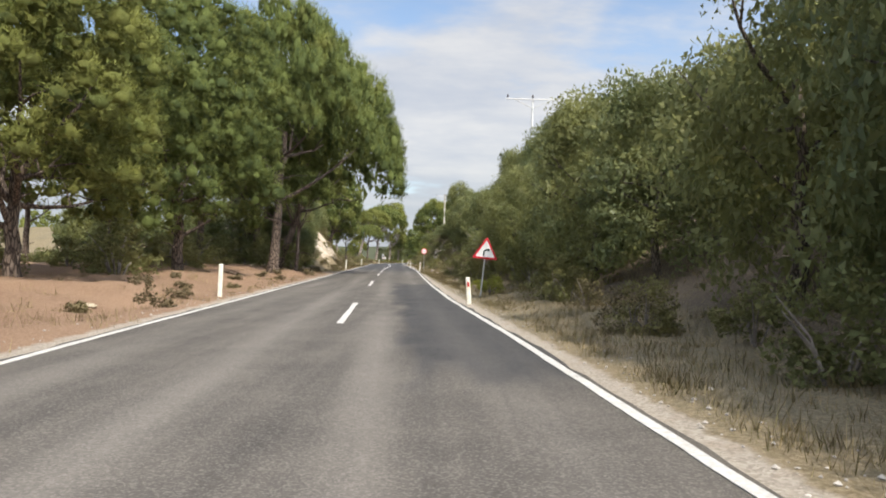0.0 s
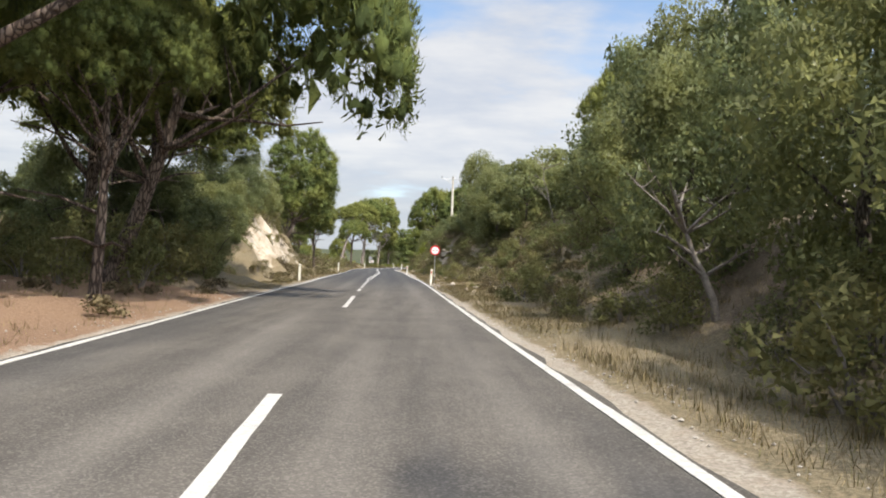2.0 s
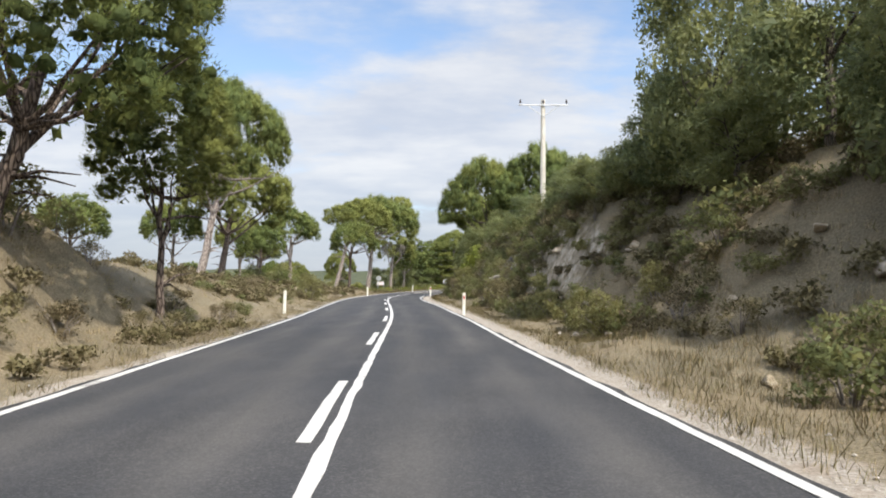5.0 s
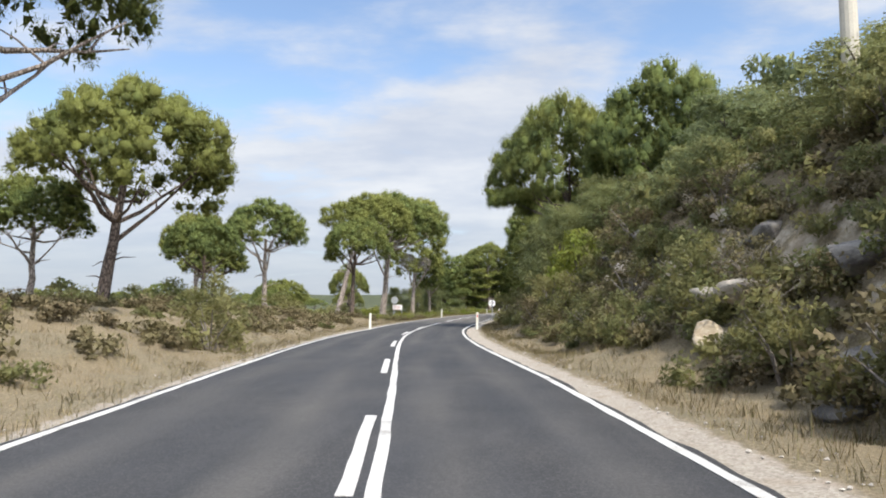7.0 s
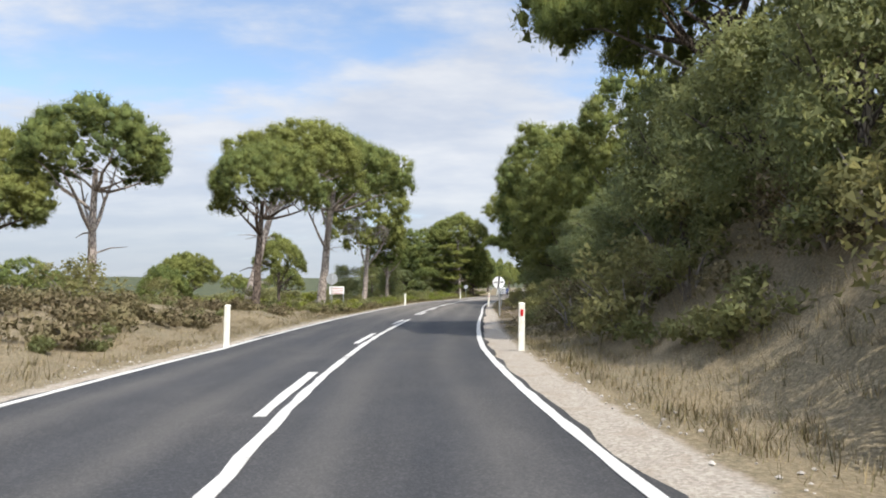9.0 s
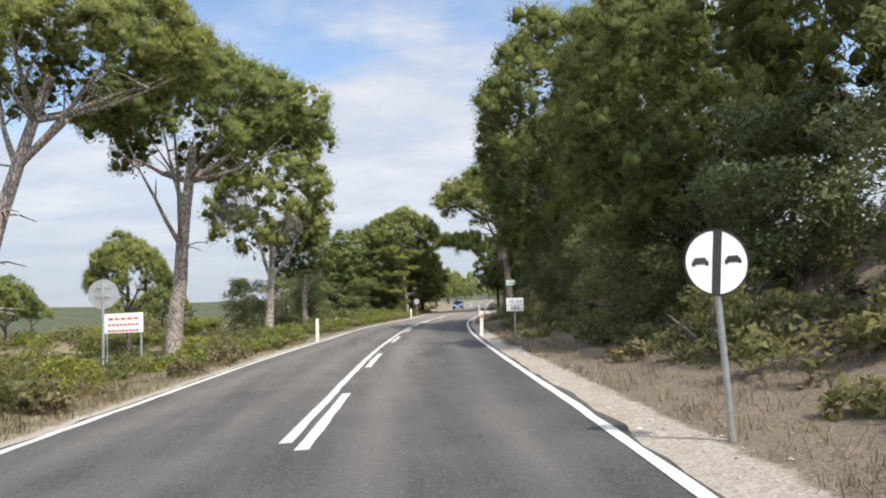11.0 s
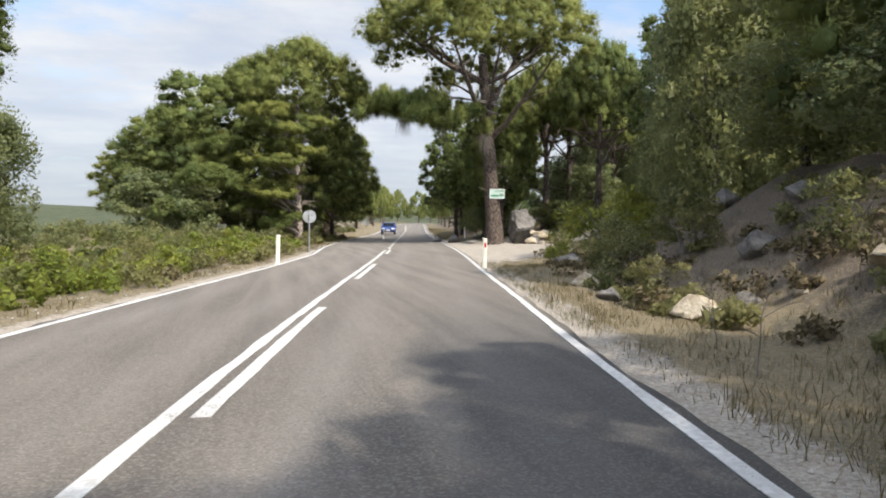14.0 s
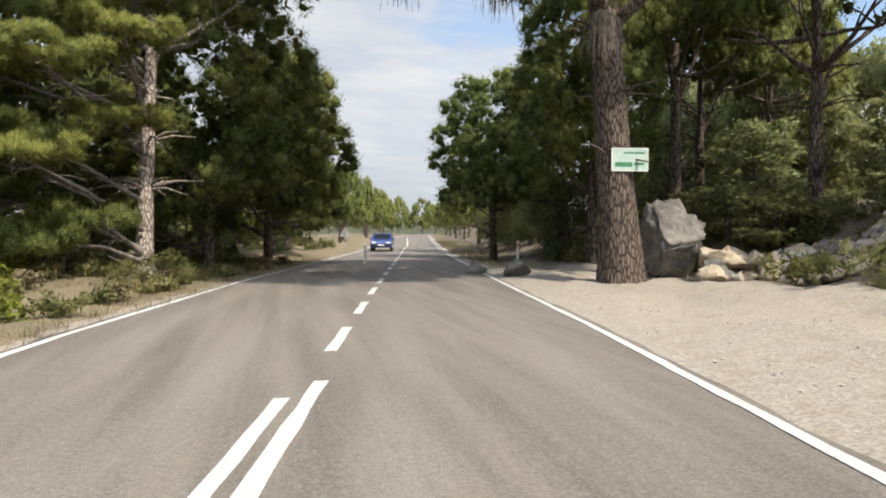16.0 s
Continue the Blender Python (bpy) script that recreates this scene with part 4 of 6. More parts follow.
# right of the road
pine(17.5, 97.0, 22.8, 7.0, 12.0, shift=(0.5, 0.0), label="tall round-topped stone pine high on the bank")
bank_pine = pine(-1.2, 149.0, 14.4, 4.8, 6.2, shift=(-0.6, 0.4), r0=0.3, snags=18, label="stone pine on the rocky bank with bare lower limbs")
bough(bank_pine, -5.0, 148.6, 8.8, 1.9, 6.9, "low bough reaching out towards the road")
pine(3.6, 146.0, 15.0, 5.0, 6.8, label="dense stone pine on the rocky bank")
pine(7.5, 152.0, 14.5, 4.8, 5.6, label="dense stone pine on the bank")
pine(4.0, 158.5, 10.0, 3.4, 3.0, "tall", label="dense dark stone pine beside the bend")
pine(-0.2, 176.0, 10.2, 3.3, 2.0, "tall", label="dense stone pine on the shaded bank")
pine(2.8, 171.5, 14.0, 4.2, 3.0, "tall", label="dense stone pine on the shaded bank")
pine(2.8, 185.5, 14.0, 4.4, 2.6, "tall", shift=(-0.4, 0.0), label="dense stone pine on the shaded bank")
pine(2.2, 193.5, 16.0, 5.2, 2.8, "tall", shift=(-0.7, 0.0), snags=10, label="stone pine with hanging grey twigs on the shaded bank")
pine(4.6, 199.5, 13.5, 4.6, 2.5, "tall", snags=10, label="stone pine with hanging grey twigs on the shaded bank")
pine(9.0, 213.0, 13.5, 4.4, 3.0, "tall", label="dense dark stone pine on the bank")
pine(14.0, 222.0, 13.5, 4.6, 3.0, "tall", label="dense dark stone pine on the bank")
pine(23.0, 243.5, 18.0, 5.2, 5.0, "tall", label="tall dense stone pine behind the lay-by")
thick_pine = pine(10.1, 249.3, 19.8, 8.2, 11.2, shift=(-1.4, 0.4), r0=0.62, snags=16, label="old stone pine with a thick trunk carrying a small board", z=0.05)
for row in ((3.8, 248.2, 11.0, 3.0, 8.0), (6.6, 247.4, 10.2, 2.4, 7.4), (1.6, 248.8, 10.4, 1.9, 8.2)):
    bough(thick_pine, row[0], row[1], row[2], row[3], row[4], "bright bough reaching over the road", True)
for row in ((19.5, 252.5, 16.0, 4.4), (17.6, 259.0, 16.0, 4.4), (21.5, 263.0, 15.5, 4.4), (26.5, 264.0, 15.0, 4.4), (19.0, 275.0, 12.0, 4.2)):
    pine(row[0], row[1], row[2], row[3], 8.2, snags=20, label="stone pine with a bare snaggy trunk behind the rocks")
for row in ((13.6, 259.0, 13.5, 3.6), (12.4, 270.0, 11.0, 3.6), (15.0, 266.0, 12.0, 4.0), (16.5, 284.0, 11.0, 3.8)):
    pine(row[0], row[1], row[2], row[3], 2.4, "tall", snags=16, label="dense dark stone pine behind the old one")
# the end of the straight
for k in range(11):
    y = 272 + 12 * k
    pine(float(centre(y)) - 7.5 - (k % 3) * 1.2, y, 8.5 + (k * 7) % 4 + 0.03 * k, 3.4, 0.8 + float(rise(y)), "far" if k > 2 else "tall", label="stone pine along the far road")
    if k > 1:
        pine(float(centre(y)) + 8.5 + (k % 2) * 1.5, y + 4, 8.5 + (k * 5) % 4, 3.6, 1.0 + float(rise(y)), "far", label="stone pine along the far road")
for k in range(14):
    pine(float(centre(430)) - 34 + 5.5 * k, 428 + (k * 7) % 18, 10.5 + (k * 3) % 4, 4.6, 1.6, "far", label="far stone pine closing the view")
for k in range(30):
    pine(-48 - pick.uniform(0, 60), 60 + 9 * k + pick.uniform(-4, 4), 5.5 + pick.uniform(-1, 2) - 1.5 * (k > 10), 3.6, 1.0, "far", label="far low pine in green scrub")



def hanging_twigs(x, y, z, size, seed):
    """A bundle of dead grey twigs hanging from a pine."""
    rng = random.Random(seed)
    pieces = []
    for k in range(60):
        a, r = rng.uniform(0, 6.28), rng.uniform(0.1, 0.55) * size
        top = Vector((rng.uniform(-0.15, 0.15), rng.uniform(-0.15, 0.15), 0)) * size
        mid = top + Vector((r * math.cos(a), r * math.sin(a), -0.25 * size))
        end = mid + Vector((0.35 * r * math.cos(a), 0.35 * r * math.sin(a), -rng.uniform(0.5, 1.3) * size))
        pieces.append(tube([top, mid, end], [0.012, 0.009, 0.004], 4))
    v, f = joined(pieces)
    ob = new("dead_branch", mesh_from("dead_branch", v, f, TWIG))
    ob.location = (x, y, z)
    return tagged(ob, "dead grey twigs hanging from a pine bough", "dead branch", "dead twigs", kind="stuff")


for x, y, z, s, k in ((0.3, 192.3, 7.2, 1.5, 1), (-0.6, 196.0, 8.0, 1.3, 2), (0.4, 190.5, 5.2, 1.2, 3), (-14.6, 214.0, 8.8, 1.5, 4), (-15.6, 198.2, 8.2, 1.6, 6), (-16.6, 198.6, 7.6, 1.2, 7), (8.9, 248.4, 7.6, 1.0, 5), (3.2, 248.0, 8.3, 0.8, 8), (5.6, 247.5, 7.9, 0.7, 9)):
    hanging_twigs(x, y, z, s, k)

# oaks that cover the bank on the right
OAKS = "leafy evergreen oak crowding the shaded bank"


def oak_row(y0, y1, step, off, tops, radius, label, jitter=0.8):
    """Oaks along the right bank: their distance from the centre line, and the height of their tops over the road."""
    count = int((y1 - y0) / step)
    for k in range(count):
        y = y0 + step * (k + 0.5) + pick.uniform(-0.3, 0.3) * step
        x = float(centre(y)) + off + pick.uniform(-jitter, jitter)
        top = np.interp(y, [p[0] for p in tops], [p[1] for p in tops]) * pick.uniform(0.9, 1.08)
        oak(x, y, max(2.2, float(top) - float(height(x, y))), radius * pick.uniform(0.85, 1.15), 0.2, label, abs(off) > 11.5)


oak_row(-6, 56, 4.2, 7.8, ((0, 8.0), (12, 8.6), (17, 6.6), (30, 6.4), (50, 6.6), (56, 6.0)), 2.5, OAKS, 0.5)
oak_row(-6, 62, 5.2, 11.0, ((0, 10.0), (12, 10.2), (17, 8.2), (30, 8.6), (42, 9.8), (55, 10.8), (66, 10.4)), 3.0, OAKS)
oak_row(-4, 110, 6.2, 14.8, ((0, 10.5), (30, 10.0), (60, 11.6), (80, 10.0), (95, 11.8), (110, 11.0)), 3.4, OAKS)
oak_row(58, 78, 5.0, 14.0, ((58, 10.6), (78, 10.0)), 2.5, "leafy evergreen oak on top of the dry bank")
oak_row(78, 90, 5.0, 11.6, ((64, 10.0), (75, 9.4), (90, 9.4)), 2.5, "leafy evergreen oak on top of the dry bank")
oak_row(88, 108, 4.6, 10.6, ((88, 10.6), (97, 12.2), (103, 11.8), (108, 9.0)), 2.6, "tall leafy oak on top of the bank")
oak_row(82, 108, 6.0, 10.6, ((70, 7.4), (108, 7.0)), 1.9, "low leafy oak on the slope of the bank")
oak_row(101, 117, 3.2, 9.4, ((101, 8.4), (106, 7.4), (109, 6.0), (117, 5.8)), 1.9, "dark leafy oak on the brink of the rock cut", 0.4)
oak_row(108, 144, 5.2, 12.4, ((108, 8.6), (125, 8.2), (144, 9.0)), 2.4, "leafy oak on top of the rocky bank")
oak_row(112, 146, 6.6, 17.0, ((112, 11.0), (130, 11.5), (146, 13.0)), 3.2, "leafy oak on top of the rocky bank")
oak_row(203, 222, 4.0, 11.4, ((203, 7.0), (222, 7.6)), 2.4, "leafy evergreen oak above the bare bank", 0.5)
oak_row(154, 203, 5.4, 8.4, ((154, 5.6), (190, 5.6), (203, 6.0)), 2.3, "leafy evergreen oak in the shade of pines", 0.6)
oak_row(224, 244, 5.0, 19.5, ((224, 7.0), (262, 7.0)), 2.8, "leafy oak behind the lay-by")
oak_row(250, 264, 3.6, 14.0, ((232, 3.0), (248, 3.4), (262, 4.2)), 2.0, "leafy oak among pines behind the rock pile")
for row in ((9.4, 222.6, 8.2, 2.8), (11.4, 226.0, 9.2, 3.0), (14.0, 229.5, 9.6, 3.1), (16.4, 234.0, 9.4, 3.0), (17.5, 226.0, 11.0, 3.4), (20.0, 239.0, 10.5, 3.2), (23.0, 244.0, 10.5, 3.2)):
    oak(row[0], row[1], row[2], row[3], 0.2, "tall leafy oak in sunlight at the end of the bank")
for row in ((16.8, 238.5, 3.4, 1.9), (18.6, 241.5, 3.6, 2.0), (17.6, 235.0, 3.6, 2.0), (19.6, 245.4, 3.4, 1.9), (15.6, 232.6, 4.0, 2.0), (20.8, 248.2, 3.6, 2.0)):
    oak(row[0], row[1], row[2], row[3], -0.1, "low dark oak on the mound behind the lay-by")
oak_row(266, 296, 3.4, 25.0, ((262, 14.0), (296, 15.0)), 3.6, "leafy oak deep in the wood")
oak_row(252, 290, 3.6, 36.0, ((252, 16.0), (290, 18.0)), 4.0, "leafy oak deep in the wood")
oak_row(258, 284, 3.8, 18.0, ((258, 7.5), (284, 10.0)), 3.0, "leafy oak deep in the wood")
oak_row(226, 268, 5.0, 26.0, ((226, 9.0), (268, 9.5)), 3.4, "leafy oak deep in the wood")
oak_row(262, 300, 6.0, 9.5, ((262, 5.0), (300, 6.0)), 2.6, "leafy oak in the shade of pines")
for row in ((-13.4, 59.5, 4.4, 1.9), (-12.9, 63.0, 4.0, 1.7), (-14.8, 61.0, 5.0, 2.1), (-15.6, 65.0, 4.2, 2.0), (-17.5, 60.0, 5.5, 2.4), (-11.9, 60.8, 2.8, 1.3)):
    oak(row[0], row[1], row[2], row[3], 0.0, "dense dark oak scrub at the foot of the cut bank")
for row in ((-22.0, 66.0, 4.4, 2.4), (-25.0, 62.0, 4.6, 2.5), (-24.0, 70.0, 4.4, 2.4), (-28.0, 66.0, 4.8, 2.6), (-21.0, 60.0, 4.2, 2.3), (-30.0, 58.0, 5.0, 2.6), (-26.0, 74.0, 4.4, 2.4), (-22.0, 76.0, 4.0, 2.3), (-34.0, 64.0, 5.0, 2.6), (-33.0, 72.0, 5.0, 2.6), (-26.0, 55.0, 4.4, 2.4)):
    oak(row[0], row[1], row[2], row[3], -0.2, "dense oak scrub on the hillside behind the pines", True)
for row in ((-14.4, 72.2, 4.2, 1.5), (-13.9, 70.2, 3.4, 1.5), (-15.8, 70.6, 4.6, 1.9)):
    oak(row[0], row[1], row[2], row[3], -0.2, "yellow-green oak bush at the end of the cut bank")
for row in ((-15.2, 77.0, 3.4, 1.7), (-15.6, 80.2, 3.8, 1.9), (-15.4, 83.5, 3.2, 1.7), (-16.0, 87.5, 3.2, 1.8), (-17.4, 76.0, 4.6, 2.2), (-18.6, 82.0, 4.6, 2.3), (-17.2, 90.0, 3.0, 1.7)):
    oak(row[0], row[1], row[2], row[3], -0.1, "oak scrub growing on top of the cut bank")
oak_row(244, 300, 5.4, -12.0, ((236, 4.0), (300, 4.5)), 2.4, "leafy oak under the pines")
oak_row(250, 300, 7.0, -17.0, ((236, 5.0), (300, 5.5)), 2.8, "leafy oak under the pines")
for row in ((-14.0, 226.5, 5.2, 2.4), (-17.0, 232.0, 5.6, 2.8), (-20.0, 226.0, 5.0, 2.6)):
    oak(row[0], row[1], row[2], row[3], 0.1, "leafy evergreen oak at the edge of the slope")

for row in ((8.2, -3.5, 9.5, 3.0), (8.0, 1.5, 9.0, 2.9), (9.2, 6.0, 9.0, 2.8)):
    oak(row[0], row[1], row[2], row[3], 0.8, "tall leafy oak shading the verge")

# shrubs
def along(count, y0, y1, side, near, far, low, high):
    """Random spots beside the road."""
    for k in range(count):
        y = y0 + (y1 - y0) * (k + pick.random()) / count
        yield float(centre(y)) + side * (float(half(y, side)) + pick.uniform(near, far)), y, pick.uniform(low, high)


for x, y, s in along(26, -2, 62, 1, 2.3, 4.2, 0.6, 1.2):
    shrub(x, y, s, BUSH if pick.random() < 0.65 else DRY_BUSH, "low dull green shrub on the shaded bank")
for x, y, s in along(44, 62, 112, 1, 2.2, 7.5, 0.5, 1.1):
    shrub(x, y, s, BUSH if pick.random() < 0.5 else DRY_BUSH, "low shrub on the dry bank")
scrub(list(along(34, 60, 90, 1, 4.5, 11.5, 0.6, 1.1)), BUSH_LEAVES, "shrubs on the upper part of the dry bank", 0.06, seed=43)
for x, y, s in along(44, 110, 152, 1, 2.2, 9.5, 0.8, 1.6):
    if 118 < y < 122.5 and x < float(centre(y)) + 7.4:
        continue
    shrub(x, y, s, BUSH if pick.random() < 0.65 else DRY_BUSH, "shrub among rocks on the bank")
for x, y, s in along(30, 152, 224, 1, 2.4, 5.0, 0.6, 1.2):
    shrub(x, y, s, BUSH if pick.random() < 0.75 else DRY_BUSH, "low shrub in the shade of the trees")
for x, y, s in along(26, 2, 58, -1, 5.6, 11, 1.0, 1.9):
    shrub(x, y, s, BUSH, "dark green shrub under the pines")
for x, y, s in along(12, 50, 66, -1, 3.6, 8.5, 0.9, 1.7):
    shrub(x, y, s, BUSH, "dark green shrub at the foot of the cut bank", 1.2)
for x, y, s in along(34, 72, 98, -1, 4.6, 7.5, 0.7, 1.3):
    shrub(x, y, s, BUSH if pick.random() < 0.7 else DRY_BUSH, "shrub on top of the pale cut bank")
for x, y, s in along(26, 64, 104, -1, 1.3, 4.6, 0.4, 0.8):
    shrub(x, y, s, DRY_BUSH if pick.random() < 0.7 else BUSH, "small shrub clinging to the pale cut bank")
for x, y, s in along(36, 168, 256, -1, 1.6, 6.0, 0.5, 1.0):
    shrub(x, y, s, BUSH if pick.random() < 0.5 else BRIGHT_BUSH, "green scrub bush beside the road", 0.9)
for x, y, s in ((1.75, 25.2, 0.62), (1.5, 29.2, 0.42), (2.2, 29.8, 0.45), (7.4, 226.0, 2.0), (9.8, 228.6, 1.6), (4.0, 222.8, 0.6)):
    shrub(x, y, s, BRIGHT_BUSH, "bright green rounded shrub beside the road", 1.05)
shrub(-3.3, 135.3, 1.5, BRIGHT_BUSH, "bright yellow-green rounded bush on the rocky bank", 1.35, sink=-0.1)
oak_row(139, 154, 3.3, 7.4, ((139, 5.6), (142, 6.4), (154, 6.6)), 1.9, "dense dark oak on the slope of the rocky bank", 0.5)
oak_row(138, 156, 4.2, 10.2, ((138, 8.0), (156, 9.5)), 2.3, "dense dark oak on the slope of the rocky bank", 0.5)
for x, y, s in along(22, 114, 128, 1, 3.0, 9.0, 0.7, 1.3):
    shrub(x, y, s, BUSH if pick.random() < 0.6 else DRY_BUSH, "grey-green shrub among the rocks")
shrub(-15.3, 127.0, 1.6, BUSH, "dark rounded bush in dry grass", 0.9)
for at in ((-21, 141), (-24, 146), (-29, 150), (-22, 158), (-20, 176), (-24, 171)):
    shrub(at[0], at[1], 1.9, BUSH, "rounded green bush at the edge of the slope", 0.8)
scrub([(-28 - pick.uniform(0, 60), 120 + 140 * k / 160, pick.uniform(1.2, 2.4)) for k in range(160)], BUSH_LEAVES, "green scrub covering the falling slope", 0.16)
scrub([(-24 - pick.uniform(0, 40), 168 + 90 * k / 70, pick.uniform(1.0, 2.0)) for k in range(70)], BRIGHT_LEAVES, "bright green scrub covering the falling slope", 0.15, seed=4)
scrub(list(along(130, -4, 150, 1, 5.5, 16, 0.7, 1.3)), BUSH_LEAVES, "undergrowth beneath the oaks on the bank", seed=5)
scrub(list(along(120, 166, 262, -1, 0.9, 4.5, 0.3, 0.62)), BUSH_LEAVES, "low green growth at the road's edge", 0.06, seed=14)
scrub(list(along(70, 166, 262, -1, 0.9, 5.0, 0.25, 0.55)), DRY_LEAVES, "low dry growth at the road's edge", 0.055, seed=15)
scrub(list(along(40, 168, 262, -1, 1.4, 6.0, 0.4, 0.8)), BRIGHT_LEAVES, "bright yellow-green growth at the road's edge", 0.06, seed=16)
scrub(list(along(140, 106, 152, 1, 2.6, 10.0, 0.35, 0.75)), DRY_LEAVES, "dry brown growth on the rocky bank", 0.045, 9, 40, seed=17)
scrub(list(along(120, 58, 114, 1, 2.6, 12.0, 0.3, 0.6)), DRY_LEAVES, "dry brown litter and twigs on the bank", 0.05, seed=21)
scrub(list(along(40, 60, 114, 1, 2.2, 8.0, 0.3, 0.55)), BUSH_LEAVES, "low green tufts on the dry bank", 0.045, seed=22)
scrub(list(along(40, 203, 226, 1, 1.8, 6.5, 0.25, 0.55)), BUSH_LEAVES, "low growth on the shaded bank", 0.06, seed=23)
scrub(list(along(36, 203, 226, 1, 1.6, 5.5, 0.3, 0.6)), DRY_LEAVES, "dry growth on the shaded bank", 0.05, seed=24)
scrub(list(along(150, 104, 172, -1, 2.0, 14, 0.25, 0.55)), BUSH_LEAVES, "low grey-green growth in the dry grass", 0.045, seed=25)
scrub([(-20 - pick.uniform(0, 20), 134 + k, pick.uniform(0.8, 1.5)) for k in range(40)], BUSH_LEAVES, "green bushes along the edge of the slope", 0.08, seed=26)
scrub(list(along(60, 66, 100, -1, 0.8, 3.4, 0.25, 0.5)), DRY_LEAVES, "dry brown growth at the foot of the pale bank", 0.045, seed=27)
scrub(list(along(22, 6, 58, -1, 1.2, 4.5, 0.25, 0.55)), DRY_LEAVES, "dry tufts on the red soil", 0.05, seed=18)
scrub(list(along(140, 108, 152, 1, 2.4, 10.0, 0.4, 0.8)), BUSH_LEAVES, "dense low growth on the rocky bank", 0.05, 9, 44, seed=11)
scrub(list(along(50, 64, 108, 1, 4.0, 8.5, 0.4, 0.8)), DRY_LEAVES, "dry undergrowth on the bank", 0.05, 9, 44, seed=12)
scrub(list(along(210, 108, 172, -1, 2.2, 16, 0.4, 0.8)), DRY_LEAVES, "brown heath covering the open bank", 0.06, seed=38)
scrub(list(along(110, 112, 136, 1, 2.6, 9.5, 0.45, 0.85)), BUSH_LEAVES, "grey-green brush covering the rocky bank", 0.06, seed=44)
scrub(list(along(80, 112, 136, 1, 2.4, 9.5, 0.4, 0.75)), DRY_LEAVES, "brown brush covering the rocky bank", 0.055, seed=45)
oak_row(116, 134, 4.0, 10.4, ((116, 7.0), (134, 7.6)), 1.9, "leafy oak on the brow of the rocky bank", 0.6)
scrub(list(along(90, 56, 102, 1, 3.0, 10.5, 0.4, 0.8)), DRY_LEAVES, "brown brush covering the dry bank", 0.05, seed=46)
scrub(list(along(80, 56, 102, 1, 3.4, 11.0, 0.4, 0.85)), BUSH_LEAVES, "dull green brush covering the dry bank", 0.05, seed=47)
scrub(list(along(60, 101, 118, 1, 2.6, 6.5, 0.35, 0.75)), BUSH_LEAVES, "dark growth hanging over the rock cut", 0.06, seed=39)
scrub(list(along(40, 101, 118, 1, 2.4, 6.5, 0.3, 0.6)), DRY_LEAVES, "dry brush on the rock cut", 0.05, seed=40)
scrub(list(along(110, 176, 244, -1, 1.3, 9, 0.45, 0.85)), BRIGHT_LEAVES, "yellow-green scrub thick beside the road", 0.06, seed=41)
scrub(list(along(110, 176, 244, -1, 1.8, 11, 0.5, 0.95)), BUSH_LEAVES, "dull green scrub thick beside the road", 0.06, seed=42)
scrub(list(along(150, 102, 172, -1, 2.2, 13, 0.3, 0.7)), DRY_LEAVES, "low dry growth in the grass", 0.07, seed=13)
scrub(list(along(110, 152, 300, 1, 5.5, 18, 0.7, 1.4)), BUSH_LEAVES, "undergrowth in the shade of the pines", seed=6)
scrub([(13 + pick.uniform(0, 22), 252.5 + pick.uniform(0, 14), pick.uniform(0.7, 1.2)) for k in range(50)], BUSH_LEAVES, "undergrowth behind the rock pile", seed=7)
scrub([(-13.5 - 20 * pick.random() ** 1.3, 176 + 0.6 * k, pick.uniform(0.5, 1.0)) for k in range(100)], BUSH_LEAVES, "green scrub beside the falling slope", 0.06, seed=31)
scrub([(-13.5 - 20 * pick.random() ** 1.3, 176 + 0.8 * k, pick.uniform(0.45, 0.9)) for k in range(70)], BRIGHT_LEAVES, "yellow-green scrub beside the falling slope", 0.06, seed=32)
scrub([(-30 - pick.uniform(0, 80), 190 + 1.1 * k, pick.uniform(1.5, 3.0)) for k in range(130)], BUSH_LEAVES, "green scrub on the far slope", 0.2, seed=33)
scrub([(-19 - pick.uniform(0, 18), 178 + 0.6 * k, pick.uniform(0.7, 1.3)) for k in range(70)], BUSH_LEAVES, "rounded green scrub below the road", 0.075, seed=34)
scrub([(16.8 + pick.uniform(0, 10), 234 + 0.2 * k, pick.uniform(0.5, 1.0)) for k in range(60)] + [(18.5 + pick.uniform(0, 9), 247 + 0.15 * k, pick.uniform(0.5, 1.0)) for k in range(40)], BUSH_LEAVES, "undergrowth on the mound behind the lay-by", 0.06, seed=35)
scrub(list(along(140, 150, 203, 1, 2.0, 7.5, 0.35, 0.8)), BUSH_LEAVES, "low undergrowth on the shaded bank", 0.06, seed=36)
scrub(list(along(40, 150, 203, 1, 1.8, 6.5, 0.3, 0.6)), DRY_LEAVES, "dry undergrowth on the shaded bank", 0.05, seed=37)
scrub(list(along(60, 238, 300, -1, 3.0, 16, 0.6, 1.2)), BUSH_LEAVES, "dark undergrowth in the wood", 0.09, seed=28)
scrub(list(along(60, 172, 262, -1, 4.0, 14, 0.7, 1.3)), BUSH_LEAVES, "green scrub along the road", seed=8)
scrub(list(along(50, 0, 66, -1, 12, 32, 1.0, 2.0)), BUSH_LEAVES, "dark undergrowth behind the pines", 0.14, seed=9)


